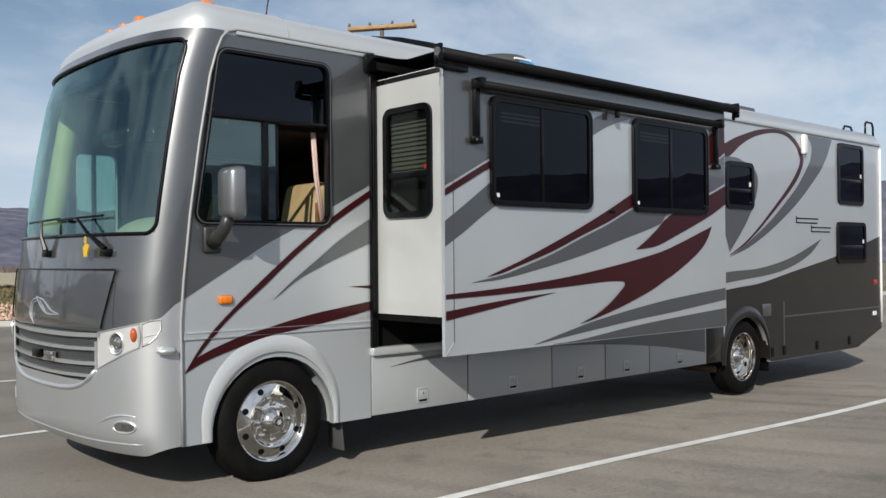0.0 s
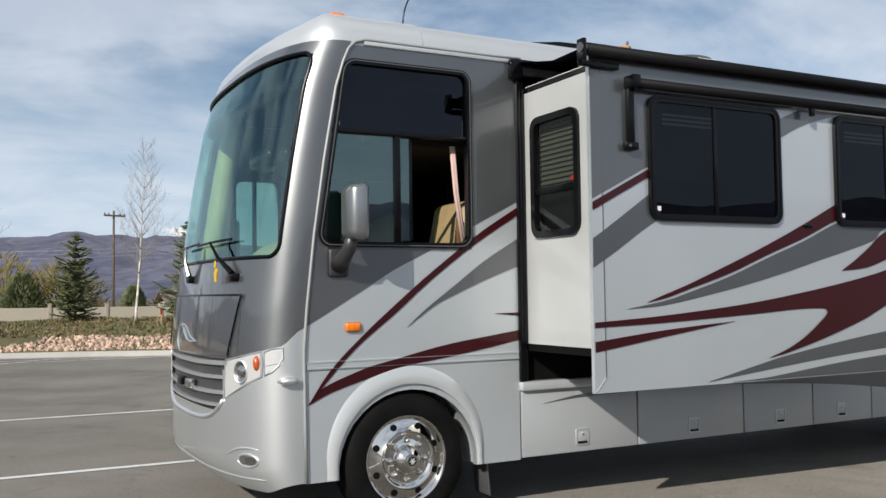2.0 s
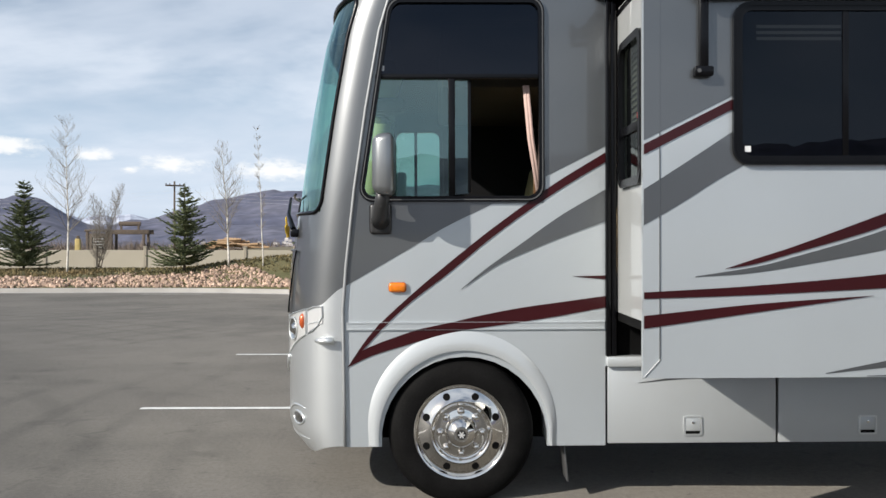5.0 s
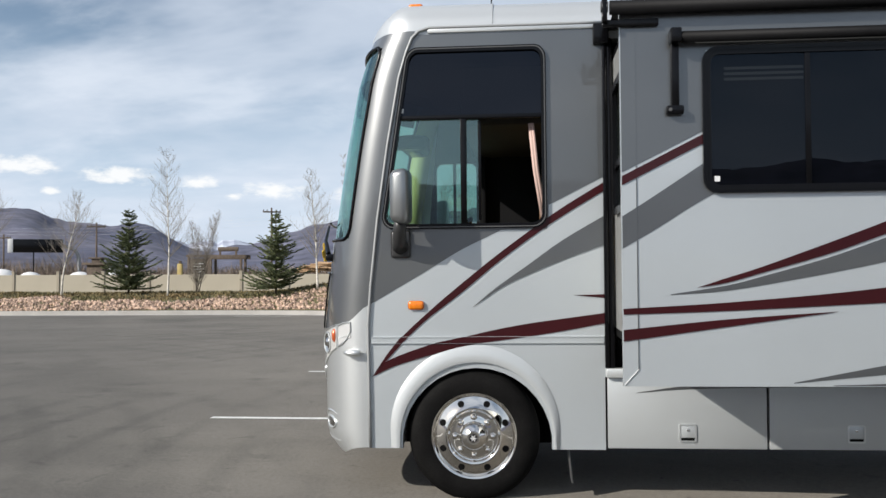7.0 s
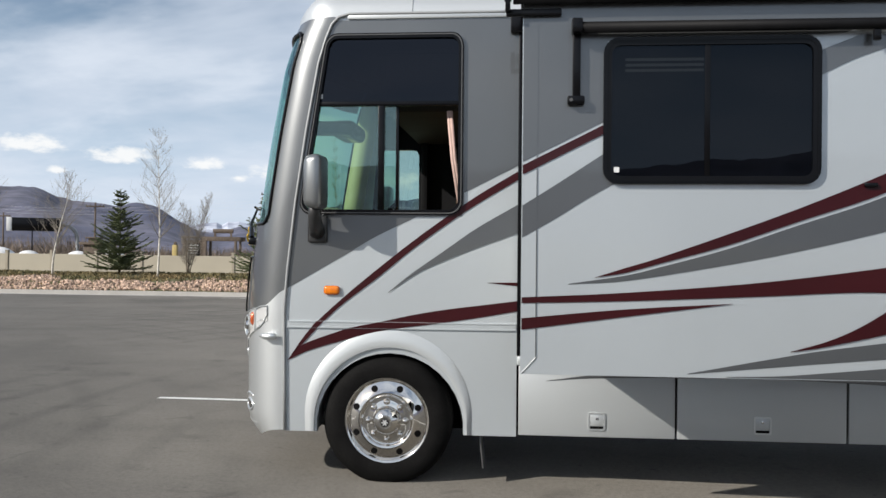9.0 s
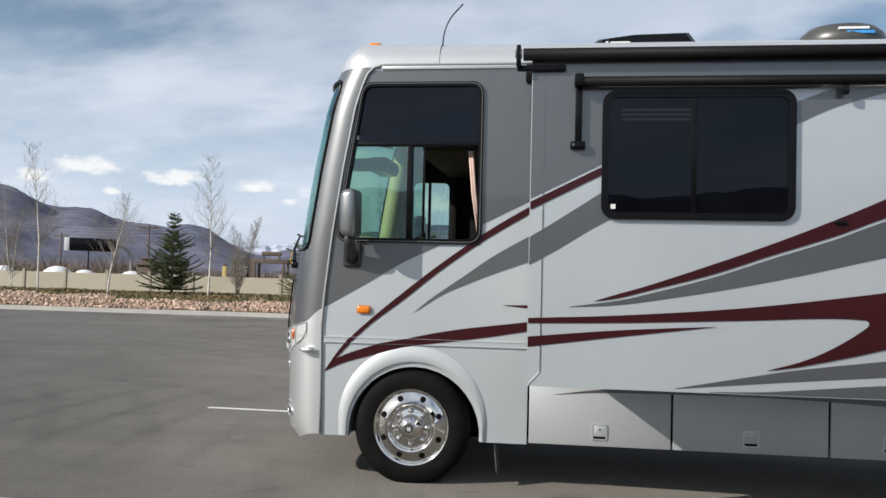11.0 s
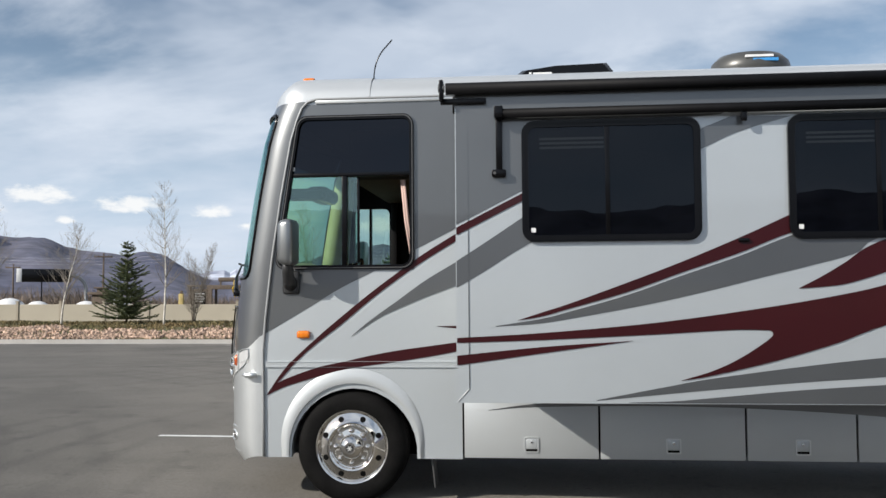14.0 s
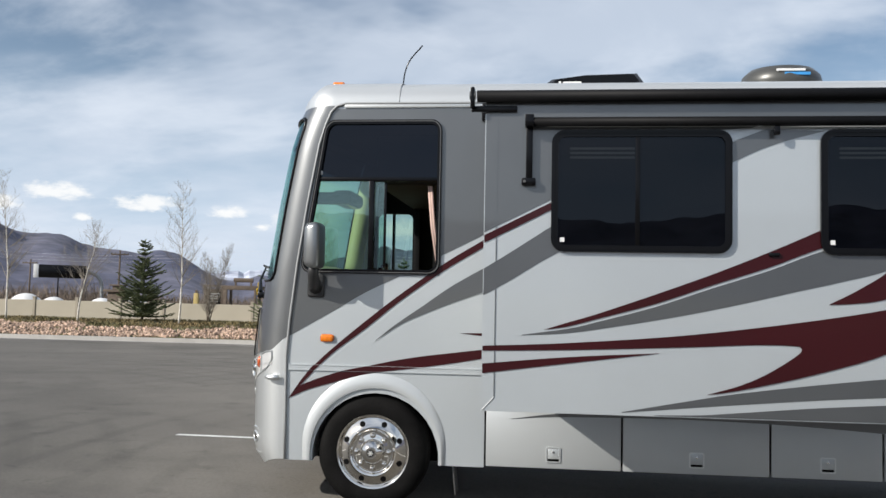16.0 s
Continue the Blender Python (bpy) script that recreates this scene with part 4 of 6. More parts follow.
def cab():
    part("dashboard", box(-0.86, -0.42, 0.42, WIDE - 0.42, 1.0, 1.70, 0.06, 3), DASH, rv, "grey-green dashboard")
    bm = bmesh.new()
    bmesh.ops.create_uvsphere(bm, u_segments=24, v_segments=12, radius=1.0, matrix=Matrix.LocRotScale((-0.55, 0.62, 1.68), None, (0.30, 0.34, 0.17)))
    part("instrument_hood", bm, DASH, rv, "rounded instrument hood", 180)
    st = part("steering_wheel", tube([(-0.14 + 0.10 * math.sin(a), 0.62 + 0.21 * math.cos(a), 1.70 + 0.17 * math.sin(a)) for a in np.linspace(0, 2 * math.pi, 25)[:-1]], 0.016, 8, closed=True), BLACK, rv, "black steering wheel", 180)
    part("column", tube([(-0.14, 0.62, 1.70), (-0.5, 0.62, 1.52)], 0.04, 8), BLACK, st)
    for y in (0.62, 1.9):
        s = part("seat", box(0.10, 0.65, y - 0.27, y + 0.27, 1.25, 1.42, 0.06, 3), TAN, rv, "tan leather cab seat")
        back = part("backrest", box(-0.07, 0.10, -0.26, 0.26, 0.0, 0.78, 0.07, 4), TAN, s)
        back.matrix_local = Matrix.Translation((0.56, y, 1.38)) @ Matrix.Rotation(radians(12), 4, "Y")
        part("pedestal", box(0.2, 0.55, y - 0.18, y + 0.18, 0.98, 1.26), DARK, s)
    bm = bmesh.new()
    for k in range(3):
        x = 0.388 + 0.008 * k
        y = 0.075 + 0.008 * (k % 2)
        tube([(x, y, 2.47), (x + 0.03, y + 0.005, 2.15), (x + 0.085, y + 0.005, 1.80)], 0.0125, 8, bm=bm)
    part("curtain", bm, CURTAIN, rv, "pinkish beige folded curtain", 180)
    part("wood_trim", box(0.445, 0.50, 0.10, 0.13, 1.80, 1.96, 0.005), WOOD, rv, "varnished wood strip")
    # ceiling and far pillar trim take the same black as painted interior shade
    part("cab_ceiling", box(-0.45, 1.6, 0.08, WIDE - 0.08, 2.95, 2.99), INSIDE, rv, "ceiling lining blackened to read as unlit")
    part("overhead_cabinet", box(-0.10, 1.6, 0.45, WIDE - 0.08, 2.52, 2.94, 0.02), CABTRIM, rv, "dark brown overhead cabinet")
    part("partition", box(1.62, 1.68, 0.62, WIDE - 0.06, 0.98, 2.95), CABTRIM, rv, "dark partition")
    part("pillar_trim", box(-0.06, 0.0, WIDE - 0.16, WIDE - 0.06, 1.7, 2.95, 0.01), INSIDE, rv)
    pts = [cap_point(0.93, z, -0.10) + Vector((0.10, 0, 0)) for z in np.linspace(1.76, 2.95, 6)]
    part("pillar_lining", tube(pts, 0.09, 10), PILLAR, rv, "pale green pillar lining", 180)
    part("sun_visor", box(-0.62, -0.42, 1.0, 1.5, 2.42, 2.55, 0.05, 3), BLACK, rv, "black centre mirror and visor")
    part("sun_visor", box(-0.66, -0.33, 0.48, 0.62, 2.37, 2.47, 0.04, 3), BLACK, rv, "folded black driver's sun visor")


cab()


# mirrors
def mirror(side):
    y = lambda v: v if side < 0 else WIDE - v
    base = part("mirror_bracket", box(-0.535, -0.405, min(y(-0.03), y(0)), max(y(-0.03), y(0)), 1.585, 1.765, 0.02, 3), DARKPLASTIC, rv, "dark mirror mounting plate")
    part("arm", tube([(-0.47, y(-0.02), 1.66), (-0.465, y(-0.10), 1.70), (-0.455, y(-0.17), 1.76), (-0.445, y(-0.20), 1.84)], [0.055, 0.048, 0.042, 0.038], 12), DARKPLASTIC, base, "", 180)
    bm = bmesh.new()
    r = bmesh.ops.create_cube(bm, size=1.0, matrix=Matrix.Diagonal((0.122, 0.245, 0.36, 1)))
    for v in bm.verts:
        if v.co.x < 0:
            v.co.y *= 0.82
            v.co.z *= 0.90
    bmesh.ops.bevel(bm, geom=list(bm.edges), offset=0.045, segments=4, affect="EDGES", profile=0.5)
    head = part("mirror_housing", bm, MIRRORGREY, base, "satin silver mirror housing", 180)
    head.matrix_local = Matrix.LocRotScale((-0.44, y(-0.22), 1.975), Euler((0, 0, radians(-2 if side < 0 else 2))), None)


mirror(-1)
mirror(1)


# ---- slide-out ----
SY = -0.815
slide = new("slide_out")
slide.parent = rv
slide["label"] = "extended pale slide-out room with two wide tinted windows"
fascia = part("fascia", plate([(0.885, 0.85), (4.57, 0.85), (4.57, 2.95), (0.885, 2.95)], [], SY, SY + 0.03), WHITE, slide, "pale silver front face", 30)
part("top_sill", box(0.932, 0.945, -0.74, -0.02, 2.862, 2.905), PALE, slide, "white strip above the end panel")
part("slide_top", box(0.93, 4.5, SY + 0.03, 0.6, 2.86, 2.90), BLACK, slide)
part("slide_floor", box(0.93, 4.5, SY + 0.03, 0.6, 1.07, 1.12), DARK, slide)
part("slide_rear_end", box(4.47, 4.5, SY + 0.03, 0.5, 1.12, 2.86), ENDWHITE, slide)
EW = [(y + 0.0, z) for y, z in rounded(-0.63, -0.12, 1.86, 2.645, 0.07)]
endw = plate([(SY + 0.03, 1.12), (0.5, 1.12), (0.5, 2.86), (SY + 0.03, 2.86)], [EW], 0.0, 0.03)
bmesh.ops.transform(endw, matrix=Matrix(((0, 1, 0, 0.93), (1, 0, 0, 0), (0, 0, 1, 0), (0, 0, 0, 1))), verts=endw.verts)
part("slide_front_end", endw, ENDWHITE, slide, "white end panel", 30)


def end_window():
    turn = Matrix(((0, 1, 0, 0.93), (1, 0, 0, 0), (0, 0, 1, 0), (0, 0, 0, 1)))
    bm = ring(rounded(-0.65, -0.10, 1.84, 2.665, 0.085), rounded(-0.605, -0.145, 1.885, 2.62, 0.05), -0.022, 0.01)
    bmesh.ops.transform(bm, matrix=turn, verts=bm.verts)
    w = part("end_window", bm, BLACK, slide, "narrow black-framed window", 40)
    part("sash_bar", box(0.915, 0.935, -0.62, -0.13, 2.13, 2.18, 0.004), BLACK, w)
    bm = plate(rounded(-0.625, -0.125, 1.865, 2.64, 0.05), [], 0.0, 0.0)
    bmesh.ops.transform(bm, matrix=turn, verts=bm.verts)
    facing(part("pane", bm, END_GLASS, w, "", None), (-1, 0, 0)).visible_shadow = False
    blind = mat("grey_blind", (0.085, 0.09, 0.075), 0.8, 0, 0.3, 30)
    for k in range(14):
        slat = part("blind_slat", box(-0.001, 0.001, -0.64, -0.11, -0.020, 0.020), blind, w, "dim blind slat behind the glass", None)
        slat.matrix_local = Matrix.Translation((0.995, 0, 2.19 + 0.034 * k)) @ Matrix.Rotation(radians(28), 4, "Y")
    # black sheet behind the blind, painted as the room's darkness
    part("unlit_room_sheet", box(1.03, 1.04, -0.70, -0.05, 1.84, 2.70), INSIDE, w)
    part("red_mark", box(0.912, 0.92, -0.595, -0.575, 2.19, 2.22), RED, w)


end_window()
part("seal", box(0.855, 0.885, -0.028, 0.03, 0.86, 3.02, 0.006), BLACK, slide, "black rubber seal")
part("seal", box(0.888, 0.92, -0.02, 0.06, 0.86, 3.0, 0.006), BLACK, slide)
part("seal", box(4.585, 4.625, -0.028, 0.03, 0.86, 3.02, 0.006), BLACK, slide, "black rubber seal")
# black panel added in place of the shade below the slide-out floor
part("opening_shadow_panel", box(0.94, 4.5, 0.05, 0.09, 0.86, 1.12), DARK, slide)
# moulded edge of the face
part("trim_joint", box(0.968, 0.973, SY - 0.005, SY, 0.94, 2.95), GREY, fascia)
bm = tube([(0.893, SY - 0.003, 0.858), (0.972, SY - 0.003, 0.945)], 0.0035, 6)
part("corner_gusset", bm, MOULD, fascia)
SP = SY - 0.003
# dark paint round the windows
part("paint_panel", plate([(0.89, 2.046), (1.08, 2.14), (1.36, 2.280), (1.36, 2.72), (2.49, 2.74), (2.75, 2.76), (3.08, 2.765), (4.56, 2.79), (4.56, 2.945), (0.89, 2.945)], [], SP, SP), GREY, fascia, "dark grey painted upper face", None)
SP2 = SY - 0.006
stripe("stripe", ((0.89, 2.026), (1.08, 2.122), (1.37, 2.268)), ((0.89, 1.974), (1.08, 2.070), (1.37, 2.216)), SP2, MAROON, fascia, M)
stripe("stripe", ((0.89, 1.80), (1.08, 1.92), (1.40, 2.13)), ((0.89, 1.62), (1.08, 1.73), (1.27, 1.85), (1.45, 1.95)), SP, GREY, fascia, G)
stripe("stripe", ((1.30, 1.40), (1.46, 1.452), (1.65, 1.512), (2.02, 1.645), (2.39, 1.785), (2.75, 1.935), (3.07, 2.08), (3.8, 2.42), (4.26, 2.66), (4.56, 2.80)), ((1.30, 1.398), (1.46, 1.425), (1.65, 1.478), (2.02, 1.583), (2.38, 1.71), (2.75, 1.835), (3.08, 1.965), (3.8, 2.21), (4.26, 2.38), (4.56, 2.53)), SP2, MAROON, fascia, M)
stripe("stripe", ((1.15, 1.362), (1.46, 1.41), (1.65, 1.458), (2.02, 1.563), (2.38, 1.69), (2.75, 1.815), (3.08, 1.945), (3.8, 2.19), (4.26, 2.36), (4.56, 2.51)), ((1.15, 1.358), (1.46, 1.38), (1.83, 1.44), (2.20, 1.51), (2.56, 1.59), (2.92, 1.68), (3.17, 1.74), (3.48, 1.825), (3.62, 1.92), (4.25, 2.12), (4.56, 2.23)), SP, GREY, fascia, G)
stripe("stripe", ((3.12, 1.602), (3.26, 1.675), (3.41, 1.765), (3.63, 1.90), (4.25, 2.10), (4.56, 2.21)), ((3.12, 1.598), (3.29, 1.61), (3.45, 1.635), (3.75, 1.73), (4.25, 1.90), (4.56, 2.03)), SP2, MAROON, fascia, M)
stripe("stripe", ((0.89, 1.283), (1.46, 1.315), (2.20, 1.38), (2.92, 1.478), (3.45, 1.57), (3.75, 1.645), (4.32, 1.815)), ((0.89, 1.25), (1.46, 1.268), (2.20, 1.303), (2.80, 1.332), (3.30, 1.30), (3.56, 1.33), (3.81, 1.43), (4.07, 1.56), (4.22, 1.67), (4.32, 1.81)), SP2, MAROON, fascia, M)
stripe("stripe", ((2.62, 1.335), (2.88, 1.335), (2.945, 1.315), (2.92, 1.27), (2.74, 1.15), (2.56, 1.065), (2.36, 1.003)), ((3.20, 1.42), (3.60, 1.37), (3.45, 1.285), (3.27, 1.22), (2.92, 1.12), (2.56, 1.035), (2.36, 1.0)), SP2 - 0.0015, MAROON, fascia, M)
stripe("stripe", ((0.89, 1.165), (1.46, 1.222), (2.05, 1.262)), ((0.89, 1.10), (1.46, 1.18), (2.05, 1.260)), SP2, MAROON, fascia, M)
stripe("stripe", ((1.81, 0.872), (2.31, 0.97), (2.56, 1.015), (3.10, 1.09), (3.68, 1.155), (4.56, 1.225)), ((1.81, 0.868), (2.31, 0.918), (2.56, 0.942), (3.10, 0.99), (3.68, 1.032), (4.56, 1.11)), SP, GREY, fascia, G)
stripe("stripe", ((2.02, 0.858), (2.31, 0.868), (2.56, 0.89), (3.09, 0.94), (3.68, 0.98), (4.56, 1.03)), ((2.02, 0.855), (2.56, 0.855), (3.09, 0.855), (3.68, 0.855), (4.56, 0.855)), SP, GREY, fascia, G)
stripe("stripe", ((2.47, 2.64), (2.72, 2.74)), ((2.47, 2.50), (2.75, 2.63), (3.10, 2.73)), SP - 0.001, GREY, fascia, G)
stripe("stripe", ((2.47, 2.69), (2.68, 2.765)), ((2.47, 2.645), (2.74, 2.755)), SP - 0.002, WHITE, fascia, "pale painted stripe")
BLINDPALE = mat("pale_blind", (0.30, 0.31, 0.30), 0.7, 0, 0.1, 8)
for x0, x1 in ((1.335, 2.51), (3.065, 4.24)):
    w = part("wide_window", ring(rounded(x0, x1, 1.92, 2.735, 0.085), rounded(x0 + 0.045, x1 - 0.045, 1.965, 2.69, 0.05), SY - 0.028, SY - 0.002), BLACK, slide, "wide black-framed sliding window with dark glass", 40)
    bm = ring(rounded(x0 + 0.012, x1 - 0.012, 1.932, 2.723, 0.078), rounded(x0 + 0.022, x1 - 0.022, 1.942, 2.713, 0.07), SY - 0.033, SY - 0.02)
    part("frame_bead", bm, BLACK, w)
    part("pane", plate(rounded(x0 + 0.03, x1 - 0.03, 1.95, 2.70, 0.05), [], SY - 0.014, SY - 0.014), TINT, w, "dark reflecting pane", None).visible_shadow = False
    # flat black sheet just behind the glass stands for the unlit room
    part("unlit_room_sheet", plate(rounded(x0 + 0.03, x1 - 0.03, 1.95, 2.70, 0.05), [], SY - 0.0085, SY - 0.008), INSIDE, w, "", None)
    xm = (x0 + x1) / 2 - 0.02
    part("mullion", box(xm - 0.015, xm + 0.015, SY - 0.022, SY - 0.01, 1.96, 2.70, 0.003), BLACK, w)
    for k in range(3):
        part("blind_slat", box(x0 + 0.12, xm - 0.02, SY - 0.011, SY - 0.010, 2.545 + 0.03 * k, 2.560 + 0.03 * k), BLINDPALE, w)
    part("mark", box(x0 + 0.06, x0 + 0.09, SY - 0.018, SY - 0.014, 1.985, 2.015), PALE, w)
for x, z in ((2.74, 1.905), ):
    part("small_latch", box(x, x + 0.07, SY - 0.025, SY - 0.004, z, z + 0.025, 0.006), BLACK, fascia)


# ---- awnings ----
def awnings():
    top = new("slide_awning"); top.parent = rv; top["label"] = "black slide-out topper awning on a roller"
    part("roller", tube([(0.83, -0.87, 2.96), (4.68, -0.87, 2.96)], 0.040, 14), FABRIC, top, "", 180)
    bm = bmesh.new()
    n = 12
    a = [bm.verts.new((0.87 + 3.77 * k / n, -0.87, 2.999)) for k in range(n + 1)]
    b = [bm.verts.new((0.87 + 3.77 * k / n, -0.45, 2.99)) for k in range(n + 1)]
    c = [bm.verts.new((0.87 + 3.77 * k / n, -0.005, 3.08)) for k in range(n + 1)]
    for r, s in ((a, b), (b, c)):
        for k in range(n):
            bm.faces.new((r[k], r[k + 1], s[k + 1], s[k]))
    part("canopy", bm, FABRIC, top, "black fabric sheet", 60)
    part("rail", box(0.85, 4.66, -0.03, 0.0, 3.05, 3.10, 0.006), BLACK, top)
    for x in (0.80, 4.70):
        bm = box(x - 0.014, x + 0.014, -0.90, -0.83, 2.88, 3.02, 0.006)
        box(x - 0.01, x + 0.30 if x < 2 else x + 0.02, -0.85, -0.825, 2.86, 2.90, 0.006, 2, bm)
        part("end_bracket", bm, BLACK, top)
        part("idler", lathe([(0.0, -0.02), (0.03, -0.02), (0.03, 0.02), (0.0, 0.02)], 16), GREYPLASTIC, top).matrix_local = Matrix.Translation((x, -0.87, 2.965)) @ Matrix.Rotation(math.pi / 2, 4, "Z")
    for x0, z in ((0.83, 3.03),):
        part("wall_bracket", box(0.80, 0.90, -0.05, 0.0, 2.96, 3.09, 0.008), BLACK, top)
    low = new("window_awning"); low.parent = rv; low["label"] = "black rolled window awning with folded arms"
    part("roller", tube([(1.20, -0.885, 2.782), (4.36, -0.885, 2.782)], 0.031, 14), FABRIC, low, "", 180)
    part("fabric_edge", box(1.22, 4.34, SY - 0.04, SY, 2.80, 2.815, 0.003), FABRIC, low)
    for x in (1.185, 4.375):
        bm = box(x - 0.022, x + 0.022, -0.86, SY, 2.37, 2.82, 0.008)
        box(x - 0.05, x + 0.045, -0.87, SY, 2.36, 2.41, 0.01, 2, bm)
        box(x - 0.03, x + 0.03, -0.92, SY, 2.75, 2.83, 0.008, 2, bm)
        part("arm", bm, BLACK, low, "black folded awning arm")
        part("pivot_bolt", lathe([(0.0, -0.05), (0.010, -0.05), (0.010, 0.02)], 10), GREYPLASTIC, low).matrix_local = Matrix.Translation((x - 0.03, SY - 0.01, 2.385))
    part("pull_strap", box(2.76, 2.80, -0.90, -0.87, 2.69, 2.75, 0.008), BLACK, low)


awnings()


# ---- roof equipment ----
def roof_things():
    bm = bmesh.new()
    prof = [(1.23, 3.28), (1.25, 3.36), (1.33, 3.42), (1.60, 3.455), (2.02, 3.465), (2.09, 3.37), (2.10, 3.28)]
    ys = ((0.50, 0.90), (0.56, 1.0), (1.20, 1.0), (1.26, 0.90))
    rows = [[bm.verts.new((1.7 + (x - 1.7) * s, y, 3.3 + (z - 3.3) * s)) for x, z in prof] for y, s in ys]
    for a, b in zip(rows, rows[1:]):
        for k in range(len(prof) - 1):
            bm.faces.new((a[k], a[k + 1], b[k + 1], b[k]))
    bm.faces.new(rows[0]); bm.faces.new(rows[-1])
    ac = part("air_conditioner", bm, BLACK, rv, "low black roof air conditioner shroud", 30)
    part("name_bar", box(1.42, 1.57, 0.495, 0.54, 3.372, 3.387), PALE, ac, "pale maker's mark drawn as a bar")
    part("name_bar", box(1.385, 1.405, 0.495, 0.54, 3.370, 3.390), PALE, ac)
    dome = lathe([(0.0, 0.235), (0.14, 0.232), (0.24, 0.21), (0.29, 0.16), (0.305, 0.10), (0.30, 0.06), (0.25, 0.0), (0.25, -0.02)], 40)
    bmesh.ops.transform(dome, matrix=Matrix.Translation((3.24, 0.90, 3.34)) @ Matrix.Rotation(math.pi / 2, 4, "X") @ Matrix.Diagonal((1.08, 1, 1, 1)), verts=dome.verts)
    d = part("satellite_dome", dome, mat("brushed_grey_dome", (0.085, 0.085, 0.08), 0.36, 0.3, 0.1, 3), rv, "grey domed satellite antenna", 180)
    for k, (m_, x0, x1, z0, z1) in enumerate(((PALE, 3.14, 3.36, 3.488, 3.506), (BLUE, 3.20, 3.40, 3.455, 3.478))):
        part("maker_mark", box(x0, x1, 0.60 + (0.003 * k), 0.63, z0, z1), m_, d, "small coloured maker's mark")
    part("whip_aerial", tube(spline(((0.13, 0.28, 3.28), (0.145, 0.28, 3.42), (0.19, 0.28, 3.53), (0.285, 0.28, 3.64)), 5), 0.0055, 6), BLACK, rv, "thin black whip aerial", 180)
    for x in (9.30, 10.0):
        h = 3.33 if x < 9.5 else 3.45
        part("ladder_hoop", tube([(x, 0.13, 3.2), (x, 0.13, h - 0.03), (x + 0.04, 0.13, h), (x + 0.22, 0.13, h), (x + 0.26, 0.13, h - 0.05), (x + 0.27, 0.13, 3.2)], 0.016, 8), BLACK, rv, "black roof rail hoop", 180)
    part("roof_vent", box(6.6, 7.3, 0.35, 0.95, 3.31, 3.40, 0.03), GREYPLASTIC, rv, "low grey roof vent")


roof_things()


